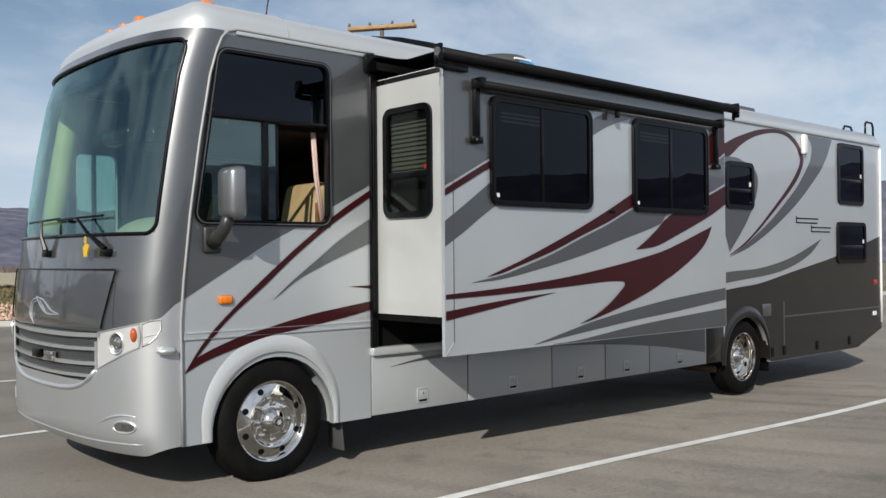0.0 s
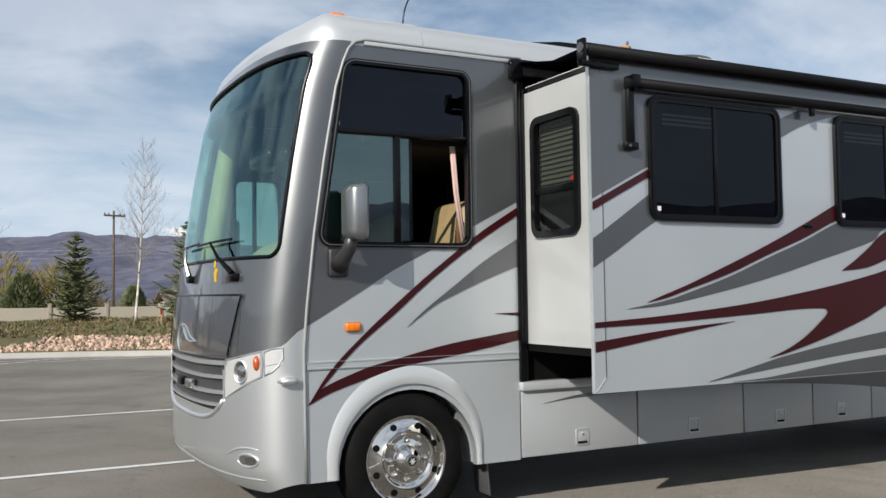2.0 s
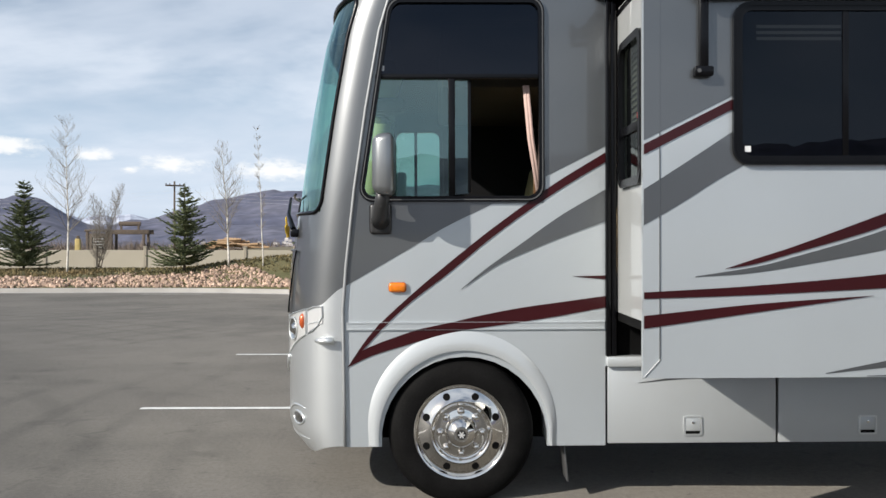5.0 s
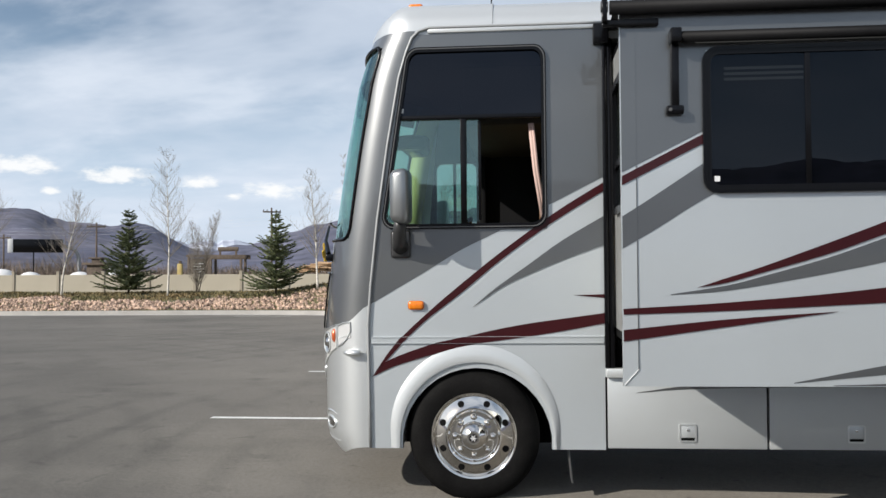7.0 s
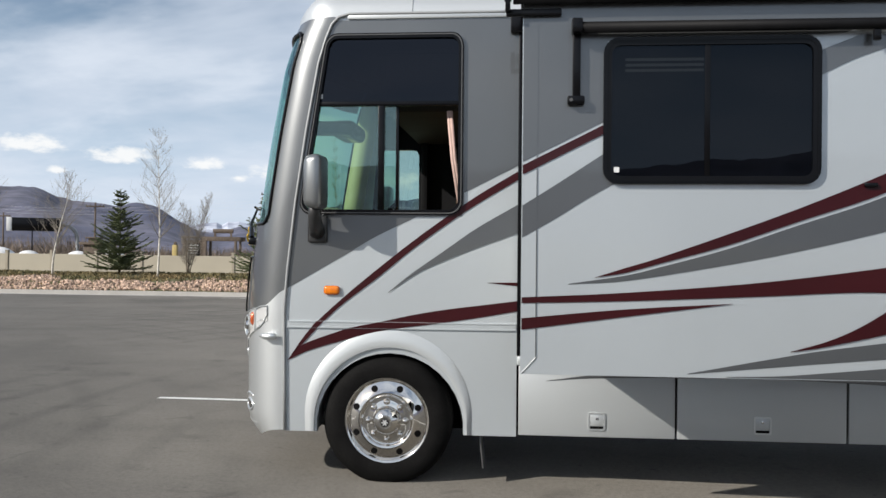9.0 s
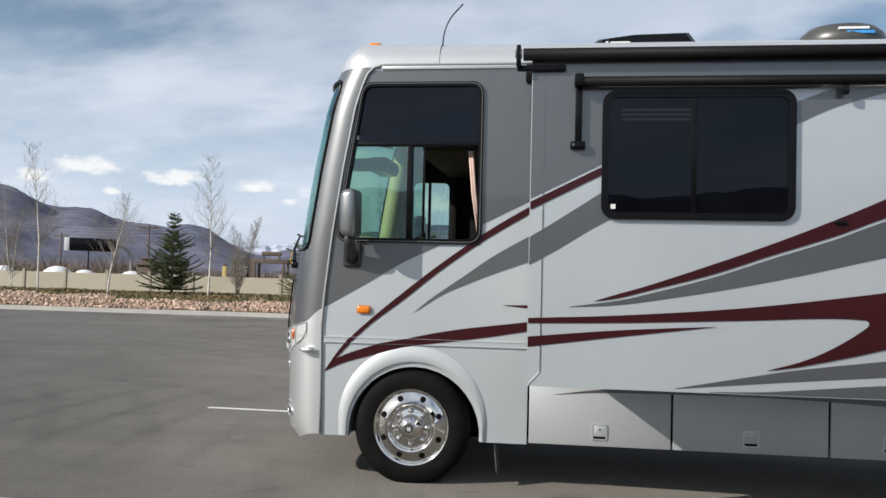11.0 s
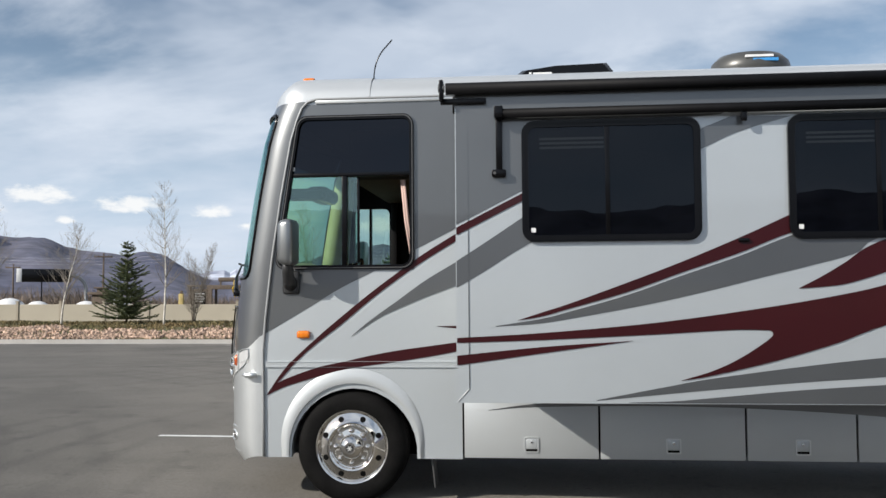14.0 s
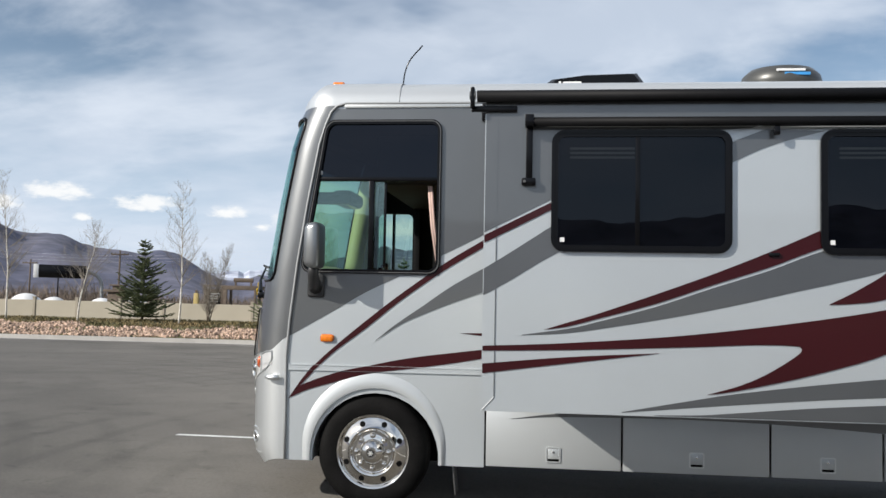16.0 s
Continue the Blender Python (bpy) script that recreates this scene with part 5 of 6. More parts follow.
# ---- ground ----
def asphalt_mat():
    m = mat("asphalt", (0.176, 0.162, 0.139), 0.85, 0.0, 0.25, 0.35, 0.004, 140, color2=(0.134, 0.123, 0.106), fine=0.36)
    nt = m.node_tree
    N, L = nt.nodes.new, nt.links.new
    p = nt.nodes["Principled BSDF"]
    p.inputs["Diffuse Roughness"].default_value = 1.0
    src = p.inputs["Base Color"].links[0].from_socket
    tc = N("ShaderNodeTexCoord")
    for scale, stretch, turn, lo, hi, dark, dist in ((0.13, (1.0, 1.8, 1), 0.35, 0.45, 0.66, 0.74, 1.2), (0.34, (1.3, 1.0, 1), 0.9, 0.50, 0.64, 0.86, 1.5), (3.2, (1, 1, 1), 0.3, 0.64, 0.70, 0.80, 0.8), (0.5, (0.8, 1.6, 1), -0.5, 0.52, 0.70, 0.88, 1.2), (1.3, (1, 1, 1), 0.0, 0.62, 0.72, 0.74, 0.4), (2.2, (1, 6, 1), 0.15, 0.58, 0.75, 1.12, 0.5), (9.0, (1, 1, 1), 0.0, 0.70, 0.74, 0.55, 0.2), (30.0, (1, 1, 1), 0.0, 0.40, 0.68, 0.78, 0.0)):
        mp = N("ShaderNodeMapping")
        mp.inputs["Scale"].default_value, mp.inputs["Rotation"].default_value = stretch, (0, 0, turn)
        L(tc.outputs["Object"], mp.inputs[0])
        nz = N("ShaderNodeTexNoise")
        nz.inputs["Scale"].default_value, nz.inputs["Detail"].default_value, nz.inputs["Distortion"].default_value = scale, 5, dist
        L(mp.outputs[0], nz.inputs["Vector"])
        mr = N("ShaderNodeMapRange")
        for k, v in (("From Min", lo), ("From Max", hi), ("To Min", 1.0), ("To Max", dark)):
            mr.inputs[k].default_value = v
        L(nz.outputs["Fac"], mr.inputs[0])
        mu = N("ShaderNodeVectorMath"); mu.operation = "SCALE"
        L(src, mu.inputs[0]); L(mr.outputs[0], mu.inputs["Scale"])
        src = mu.outputs[0]
    # faint sweeping tyre marks
    for (cx, cy), scale, dist, dark in (((14.0, 3.0), 0.42, 1.2, 0.84), ((-22.0, -8.0), 0.33, 1.6, 0.87)):
        mp = N("ShaderNodeMapping"); mp.inputs["Location"].default_value = (-cx, -cy, 0)
        mp.inputs["Scale"].default_value = (1, 1, 0)
        L(tc.outputs["Object"], mp.inputs[0])
        wv = N("ShaderNodeTexWave"); wv.wave_type, wv.rings_direction = "RINGS", "SPHERICAL"
        for k, v in (("Scale", scale), ("Distortion", dist), ("Detail", 3.0), ("Detail Scale", 0.25)):
            wv.inputs[k].default_value = v
        L(mp.outputs[0], wv.inputs["Vector"])
        br = N("ShaderNodeTexNoise"); br.inputs["Scale"].default_value, br.inputs["Detail"].default_value = 0.22, 3
        L(tc.outputs["Object"], br.inputs["Vector"])
        mk = N("ShaderNodeMapRange"); mk.inputs["From Min"].default_value, mk.inputs["From Max"].default_value = 0.72, 0.98
        L(wv.outputs["Fac"], mk.inputs[0])
        pt = N("ShaderNodeMapRange"); pt.inputs["From Min"].default_value, pt.inputs["From Max"].default_value = 0.45, 0.60
        L(br.outputs["Fac"], pt.inputs[0])
        both = N("ShaderNodeMath"); both.operation = "MULTIPLY"
        L(mk.outputs[0], both.inputs[0]); L(pt.outputs[0], both.inputs[1])
        mr = N("ShaderNodeMapRange"); mr.inputs["To Min"].default_value, mr.inputs["To Max"].default_value = 1.0, dark
        L(both.outputs[0], mr.inputs[0])
        mu = N("ShaderNodeVectorMath"); mu.operation = "SCALE"
        L(src, mu.inputs[0]); L(mr.outputs[0], mu.inputs["Scale"])
        src = mu.outputs[0]
    L(src, p.inputs["Base Color"])
    return m


ASPHALT = asphalt_mat()
LINE = mat("worn_white_road_paint", (0.80, 0.80, 0.76), 0.7, 0.0, 0.28, 5.0, 0.002, 120, fine=0.15)
CONCRETE = mat("concrete", (0.42, 0.40, 0.37), 0.85, 0.0, 0.2, 1.2, 0.003, 60, fine=0.12)
EARTH = mat("dry_grass_earth", (0.135, 0.115, 0.05), 0.95, 0.0, 0.3, 0.8, 0.02, 8, color2=(0.07, 0.075, 0.03), fine=0.35)
PLAIN = mat("dry_plain", (0.20, 0.165, 0.10), 0.95, 0.0, 0.3, 0.02, color2=(0.11, 0.10, 0.07))
ROCK = island(mat("pink_rock", (0.52, 0.37, 0.28), 0.85, 0.0, 0.35, 3.0, 0.01, 30, color2=(0.38, 0.27, 0.20)), 0.55)
GRASS = island(mat("straw_and_green_grass", (0.23, 0.165, 0.08), 0.9, 0.0, 0.4, 0.5, color2=(0.105, 0.105, 0.045)), 0.5)
NEEDLE = island(mat("spruce_needles", (0.155, 0.172, 0.075), 0.75, 0.0, 0.4, 2.0, color2=(0.075, 0.098, 0.046)), 0.5)
BARK = mat("brown_bark", (0.11, 0.085, 0.06), 0.9, 0.0, 0.4, 12.0)
PALEBARK = mat("pale_birch_bark", (0.80, 0.77, 0.70), 0.8, 0.0, 0.4, 9.0, color2=(0.36, 0.33, 0.28))
TWIG = mat("bare_twigs", (0.29, 0.255, 0.21), 0.9, 0.0, 0.3, 9.0)
FENCE = mat("tan_fence_panel", (0.40, 0.36, 0.285), 0.8, 0.0, 0.08, 1.0, 0.003, 30, objvar=0.05)
FENCEPOST = mat("tan_fence_post", (0.34, 0.30, 0.235), 0.8, 0.0, 0.1, 2.0)
TIMBER = mat("weathered_timber", (0.13, 0.098, 0.075), 0.85, 0.0, 0.4, 6.0)
LOG = mat("cut_logs", (0.46, 0.30, 0.17), 0.85, 0.0, 0.4, 8.0, objvar=0.35)
WHITEPAINT = mat("white_sheeting", (0.75, 0.75, 0.74), 0.6, 0.0, 0.06, 2.0)
BRUSH = island(mat("bare_brush", (0.20, 0.155, 0.12), 0.95, 0.0, 0.4, 0.3), 0.45)
WILLOW = island(mat("yellow_willow_twigs", (0.27, 0.21, 0.045), 0.9, 0.0, 0.4, 0.6), 0.35)

KX = (-70, -40, -18, -9, -5.5, -2.8, 1.2, 4.2, 8, 14, 24, 40)
KY = (22.5, 23.4, 25.2, 26.0, 25.4, 23.7, 22.8, 20.6, 18.0, 15.5, 13.0, 11.0)


def kerb_y(x):
    return float(np.mean([np.interp(x + d, KX, KY) for d in (-2, -1, 0, 1, 2)]))


def verge_z(x, y):
    s = y - kerb_y(x)
    if s < 0.3:
        return 0.14
    rise = 0.48 * (1 - math.exp(-max(0, s - 0.3) / 1.3))
    mound = 0.55 * math.exp(-((x + 5.8) / 3.2) ** 2 - ((s - 3.6) / 2.0) ** 2) + 0.25 * math.exp(-((x - 3) / 5.0) ** 2 - ((s - 4.5) / 2.5) ** 2)
    rise += (0.006 + 0.049 * max(0.0, min(1.0, (x + 8.0) / 6.0))) * max(0.0, min(4.5, s - 2.0))
    fall = -0.5 * max(0.0, min(1.0, (s - 6) / 8))
    return 0.14 + rise + mound + fall + 0.10 * (noise.noise((x * 0.45, y * 0.45, 0.0))) * min(1, s)


def sheet(name, fn, x0, x1, nx, s0, s1, ns, material, label, category, kind="structure"):
    bm = bmesh.new()
    rows = []
    for i in range(nx + 1):
        x = x0 + (x1 - x0) * i / nx
        row = []
        for k in range(ns + 1):
            s = s0 + (s1 - s0) * (k / ns) ** 1.5
            y = kerb_y(x) + s
            row.append(bm.verts.new((x, y, fn(x, y))))
        rows.append(row)
    for a, b in zip(rows, rows[1:]):
        for k in range(ns):
            bm.faces.new((a[k], a[k + 1], b[k + 1], b[k]))
    return tagged(link_mesh(name, bm, material, None, "", 180), label, category, kind=kind)


def disc(name, r, z, material, label, category):
    bm = bmesh.new()
    bmesh.ops.create_circle(bm, cap_ends=True, segments=96, radius=r, matrix=Matrix.Translation((0, 0, z)))
    return tagged(link_mesh(name, bm, material), label, category, kind="structure")


disc("ground", 3200, -0.16, PLAIN, "dry brown valley floor reaching to the hills", "ground")


def ease(v):
    v = min(1.0, max(0.0, v))
    return v * v * (3 - 2 * v)


def lot_z(x, y):
    """The slab falls a little towards a drain beside the motorhome's rear."""
    return -0.075 * ease((x - 1.0) / 5.5) * ease((12.0 - abs(y)) / 7.0)


bm = bmesh.new()
rows = []
for x in np.linspace(-70, 40, 221):
    far = kerb_y(x)
    rows.append([bm.verts.new((x, y, lot_z(x, y))) for y in (-45.0, -20.0, *np.linspace(-12, 10.5, 31), far)])
for a, b in zip(rows, rows[1:]):
    for k in range(len(a) - 1):
        bm.faces.new((a[k], b[k], b[k + 1], a[k + 1]))
tagged(link_mesh("parking_lot", bm, ASPHALT), "worn grey asphalt car park with faint tyre marks", "car park", kind="structure")
sheet("verge", verge_z, -70, 40, 220, 0.16, 22, 26, EARTH, "low earth bank with dry grass behind the kerb", "verge")


def kerb():
    bm = bmesh.new()
    xs_ = np.linspace(-70, 40, 111)
    prof = ((-0.45, 0.004), (-0.02, 0.012), (0.0, 0.14), (0.02, 0.15), (0.18, 0.15), (0.2, 0.10))
    rows = [[bm.verts.new((x, kerb_y(x) + dy, z)) for dy, z in prof] for x in xs_]
    for a, b in zip(rows, rows[1:]):
        for k in range(len(prof) - 1):
            bm.faces.new((a[k], a[k + 1], b[k + 1], b[k]))
    tagged(link_mesh("kerb", bm, CONCRETE, None, "", 30), "pale concrete kerb and gutter round the car park", "kerb", kind="structure")


kerb()


def parking_line(y0, y1, x0, x1, label="white painted parking bay line on the asphalt"):
    bm = bmesh.new()
    n = 24
    d = (y1 - y0) / (x1 - x0)
    a, b = [], []
    for k in range(n + 1):
        x = x0 + (x1 - x0) * k / n
        y = y0 + d * (x - x0)
        w = 0.052 + 0.003 * math.sin(k * 2.7)
        a.append(bm.verts.new((x, y - w, 0.005 + lot_z(x, y))))
        b.append(bm.verts.new((x, y + w, 0.005 + lot_z(x, y))))
    for k in range(n):
        bm.faces.new((a[k], a[k + 1], b[k + 1], b[k]))
    tagged(link_mesh("parking_line", bm, LINE), label, "parking line", "parking bay lines", kind="structure")


parking_line(-1.195, -1.325, -2.95, 11.0)
parking_line(3.17, 3.25, -2.88, 9.0)
parking_line(7.52, 7.6, -2.9, 9.0)
parking_line(19.7, 22.4, -2.6, -0.2, "slanting white painted hatch line near the kerb")
parking_line(20.9, 21.1, -2.6, 3.0, "thin white painted hatch line near the kerb")
parking_line(21.9, 21.7, -2.4, 2.4, "thin white painted hatch line near the kerb")
parking_line(-5.5, -5.8, 4.5, 12.0)
parking_line(24.6, 24.6, -9.6, -7.6, "short white painted line near the kerb")


# ---- rocks and grass on the bank ----
def ico():
    b = bmesh.new()
    bmesh.ops.create_icosphere(b, subdivisions=1, radius=1.0)
    v = np.array([p.co[:] for p in b.verts])
    f = [[p.index for p in q.verts] for q in b.faces]
    b.free()
    return v, f


IV, IF = ico()


def stuff(name, verts, faces, material, label, category, flat=True):
    me = bpy.data.meshes.new(name)
    me.from_pydata(verts, [], faces)
    me.materials.append(material)
    me.update()
    return tagged(new(name, me), label, category, kind="stuff")


def bed(x):
    """How far the rocks reach up the bank."""
    w = 2.2 + 0.9 * math.sin(x * 0.55) + 0.6 * math.sin(x * 1.7 + 1)
    return w * (0.62 if -11 < x < -2 else 0.55 if x >= -2 else 1.0)


def rocks():
    rng = np.random.default_rng(4)
    V, F = [], []
    for i in range(24000):
        x = rng.uniform(-34, 14)
        s = 0.35 + 3.1 * rng.random() ** 1.3
        lim = bed(x) + 0.2
        if s > lim:
            continue
        y = kerb_y(x) + s
        r = 0.018 + 0.062 * rng.random() ** 1.9
        sc = r * rng.uniform(0.6, 1.25, 3)
        jit = IV * (1 + rng.uniform(-0.22, 0.22, (len(IV), 1)))
        a = rng.uniform(0, 6.28)
        c, sn = math.cos(a), math.sin(a)
        q = jit * sc
        q = np.stack([q[:, 0] * c - q[:, 1] * sn, q[:, 0] * sn + q[:, 1] * c, q[:, 2]], 1) + (x, y, verge_z(x, y) + 0.3 * r)
        n = len(V)
        V += q.tolist()
        F += [[n + k for k in f] for f in IF]
    stuff("landscape_rocks", V, F, ROCK, "bed of pinkish landscape rocks along the kerb", "rocks")


rocks()


def grass():
    rng = np.random.default_rng(5)
    V, F = [], []
    for i in range(15000):
        x = rng.uniform(-34, 14)
        s = 1.6 + 7 * rng.random()
        lim = bed(x)
        if s < lim:
            continue
        y = kerb_y(x) + s
        z = verge_z(x, y)
        for k in range(3):
            a, h, w = rng.uniform(0, 6.28), rng.uniform(0.04, 0.13), 0.03
            dx, dy = rng.uniform(-0.06, 0.06, 2)
            n = len(V)
            V += [(x + dx - w * math.cos(a), y + dy - w * math.sin(a), z), (x + dx + w * math.cos(a), y + dy + w * math.sin(a), z), (x + dx * 2.2, y + dy * 2.2, z + h)]
            F.append([n, n + 1, n + 2])
    stuff("grass", V, F, GRASS, "short straw-coloured and green grass on the bank", "grass")


grass()


# ---- trees ----
def cone_bits(V, F, p, d, length, r):
    """A thin three-sided spike, from p along d."""
    d = d.normalized()
    s = d.cross(Vector((0, 0, 1)) if abs(d.z) < 0.9 else Vector((1, 0, 0))).normalized()
    u = d.cross(s)
    n = len(V)
    for k in range(3):
        a = 2.094 * k
        V.append(tuple(p + r * (math.cos(a) * s + math.sin(a) * u)))
    V.append(tuple(p + d * length))
    F.extend([[n, n + 1, n + 3], [n + 1, n + 2, n + 3], [n + 2, n, n + 3]])


def raw_part(name, V, F, material, parent, label=""):
    me = bpy.data.meshes.new(name)
    me.from_pydata(V, [], F)
    me.materials.append(material)
    me.update()
    ob = new(name, me)
    ob.parent = parent
    if label:
        ob["label"] = label
    return ob


def spruce(x, y, top, wide, seed):
    rng = random.Random(seed)
    z0 = verge_z(x, y) - 0.05
    h = top - z0
    t = thing("spruce_tree", "young dark green spruce with layered branches on the bank", "tree", "spruces on the bank", m=Matrix.Translation((x, y, z0)))
    part("trunk", tube([(0, 0, 0), (0.01, 0, h * 0.5), (0, 0, h * 0.97)], [0.055, 0.035, 0.006], 8), BARK, t, "brown trunk", 180)
    V, F = [], []
    levels = int(h / 0.125)
    for i in range(levels):
        f = i / levels
        z = h * (0.08 + 0.91 * f) + rng.uniform(-0.06, 0.06)
        reach = 1.12 * wide * (1 - f) ** 0.8 * rng.uniform(0.5, 1.2) + 0.05
        nb = 6 + int(8 * (1 - f))
        for b in range(nb):
            a = rng.uniform(0, 6.28)
            L_ = reach * rng.uniform(0.45, 1.12)
            droop = rng.uniform(-0.16, 0.28) + 0.30 * f
            steps = max(3, int(L_ / 0.055))
            for k in range(steps):
                q = (k + 0.6) / steps
                p = Vector((math.cos(a) * L_ * q, math.sin(a) * L_ * q, z + L_ * (droop * q + 0.16 * q * q) + rng.uniform(-0.02, 0.02)))
                for side in (-1, 0, 1):
                    aa = a + side * rng.uniform(0.6, 1.15)
                    cone_bits(V, F, p, Vector((math.cos(aa), math.sin(aa), rng.uniform(-0.25, 0.35))), rng.uniform(0.09, 0.19) * (1.1 - 0.4 * q), rng.uniform(0.018, 0.034))
    for k in range(10):
        cone_bits(V, F, Vector((0, 0, h * (0.94 + 0.006 * k))), Vector((rng.uniform(-1, 1), rng.uniform(-1, 1), 1.2)), 0.10, 0.015)
    raw_part("crown", V, F, NEEDLE, t, "dark green needle crown")


for args in ((-15.77, 30.0, 4.12, 1.22, 1), (-9.07, 28.0, 3.86, 1.18, 2), (-4.13, 27.0, 3.32, 0.85, 3), (0.65, 27.0, 3.86, 1.05, 4), (3.75, 24.2, 4.2, 1.0, 5)):
    spruce(*args)


def bare_tree(x, y, h, seed, stems=1, bark=None, spread=0.9, label="slender leafless birch with pale bark on the bank"):
    rng = random.Random(seed)
    z0 = verge_z(x, y) - 0.05 if y < 40 else -0.1
    t = thing("bare_tree", label, "tree", "leafless trees on the bank", m=Matrix.Translation((x, y, z0)))
    tr, br = bmesh.new(), bmesh.new()

    def limb(p, d, length, r, depth):
        n = 4
        pts, rad = [p.copy()], [r]
        for k in range(n):
            d = (d + Vector((rng.uniform(-0.16, 0.16), rng.uniform(-0.16, 0.16), 0.10))).normalized()
            p = p + d * (length / n)
            pts.append(p.copy()); rad.append(max(0.0020, r * (1 - 0.85 * (k + 1) / n)))
            if depth:
                for j in range(1 if depth > 1 else rng.choice((1, 2))):
                    a = rng.uniform(0, 6.28)
                    nd = (d * 0.75 + Vector((math.cos(a), math.sin(a), 0.25)) * rng.uniform(0.5, 0.9)).normalized()
                    limb(p, nd, length * rng.uniform(0.35, 0.6), max(0.0022, rad[-1] * 0.5), depth - 1)
        tube(pts, rad, 4, bm=br, caps=False)
    for s in range(stems):
        lean = Vector((rng.uniform(-0.06, 0.06), rng.uniform(-0.05, 0.05), 1)) if stems == 1 else Vector((rng.uniform(-0.22, 0.22), rng.uniform(-0.2, 0.2), 1))
        p = Vector((rng.uniform(-0.12, 0.12), rng.uniform(-0.1, 0.1), 0)) if stems > 1 else Vector((0, 0, 0))
        pts, rad = [p.copy()], [(0.046 if spread > 0.2 else 0.026) if stems == 1 else 0.022]
        n = 14
        hh = h * (1 if stems == 1 else rng.uniform(0.6, 1.0))
        for k in range(n):
            lean = (lean + Vector((rng.uniform(-0.05, 0.05), rng.uniform(-0.05, 0.05), 0.02))).normalized()
            p = p + lean * hh / n
            pts.append(p.copy()); rad.append(max(0.003, rad[0] * (1 - 0.95 * (k + 1) / n)))
            f = (k + 1) / n
            if f > (0.22 if stems == 1 else 0.10):
                for j in range(4):
                    a = rng.uniform(0, 6.28)
                    limb(p, Vector((math.cos(a), math.sin(a), rng.uniform(0.6, 1.3))).normalized(), spread * hh * 0.27 * (1.15 - f) + 0.14, rad[-1] * 0.45 + 0.002, 2 if f > 0.35 and j else 1)
        tube(pts, rad, 7, bm=tr)
    part("trunk", tr, bark or PALEBARK, t, "brown slender stems" if bark else "pale slender trunk", 180)
    part("branch_work", br, TWIG, t, "fine leafless branches", None)


for args in ((-13.72, 29.0, 5.6, 11), (-7.46, 28.0, 4.3, 12), (-6.1, 27.4, 4.9, 13, 1, None, 0.12), (-21.3, 29.0, 6.0, 14), (-17.9, 28.6, 3.9, 15, 1, None, 1.5), (-13.1, 30.6, 3.7, 16, 4, BARK, 0.7, "slim leafless multi-stemmed brown tree on the bank"), (2.35, 25.6, 5.6, 17), (4.0, 26.5, 2.9, 18, 1, None, 0.5), (-2.2, 28.0, 4.6, 19), (-2.9, 28.2, 3.8, 20, 1, None, 0.5), (-23.5, 30.5, 5.2, 21, 2)):
    bare_tree(*args)


# ---- fence and what stands behind it ----
def fence():
    f = thing("fence", "tan panel fence with square posts behind the bank", "fence")
    py = 36.0
    panel = box(0.06, 2.19, -0.03, 0.03, 0.0, 1.28, 0.01, 1)
    pm = bpy.data.meshes.new("panel"); panel.to_mesh(pm); panel.free(); pm.materials.append(FENCE)
    post = box(-0.075, 0.075, -0.075, 0.075, 0.0, 1.42, 0.015, 1)
    box(-0.09, 0.09, -0.09, 0.09, 1.40, 1.45, 0.01, 1, post)
    om = bpy.data.meshes.new("post"); post.to_mesh(om); post.free(); om.materials.append(FENCEPOST)
    for k in range(30):
        x = -46.7 + 2.25 * k
        o = new("post", om); o.parent = f; o.location = (x, py, 0.15)
        o = new("panel", pm); o.parent = f; o.location = (x, py, 0.15)


fence()


def message_board():
    b = thing("message_board", "dark roadside display board on a curved steel mast", "sign", m=Matrix.Translation((-39.6, 66.0, 0.15)) @ Matrix.Rotation(radians(22), 4, "Z"))
    part("cabinet", box(-1.9, 1.9, -0.25, 0.25, 3.1, 4.2, 0.04), BLACK, b, "black display cabinet")
    part("side_panel", box(-2.30, -1.9, -0.28, 0.27, 3.08, 4.22, 0.02), WHITEPAINT, b, "white end panel")
    part("mast", tube(spline(((3.1, 0.2, 0.0), (3.1, 0.2, 2.4), (2.85, 0.2, 3.2), (2.3, 0.2, 3.6), (1.6, 0.2, 3.7)), 6), 0.16, 10), mat("galvanised_steel", (0.33, 0.34, 0.35), 0.5, 0.6, 0.15, 3), b, "curved grey steel mast", 180)
    part("stay", tube([(-0.4, 0.2, 0.0), (-0.4, 0.2, 3.2)], 0.05, 8), BLACK, b)


message_board()


def utility_pole(x, y, h, arms=1, turn=0.0, reach=0.75, wood=None):
    p = thing("utility_pole", "brown wooden utility pole with a crossarm", "utility pole", "utility poles", m=Matrix.Translation((x, y, 0)) @ Matrix.Rotation(turn, 4, "Z"))
    part("pole", tube([(0, 0, -0.1), (0, 0, h * 0.5), (0, 0, h)], [0.10, 0.085, 0.07], 10), TIMBER, p, "", 180)
    for k in range(arms):
        z = h - (0.10 if wood else 0.35) - 0.8 * k
        part("crossarm", box(-reach, reach, -0.16, -0.07, z - 0.06, z + 0.06, 0.01), wood or TIMBER, p)
        if wood:
            part("crossarm", box(-reach, reach, 0.07, 0.16, z - 0.06, z + 0.06, 0.01), wood, p)
        for s in (-reach + 0.06, -0.4, 0.4, reach - 0.06):
            part("insulator", lathe([(0.0, 0.13), (0.035, 0.12), (0.05, 0.04), (0.03, 0.0)], 10), GREYPLASTIC, p).matrix_local = Matrix.Translation((s, -0.115, z + 0.06)) @ Matrix.Rotation(math.pi / 2, 4, "X")


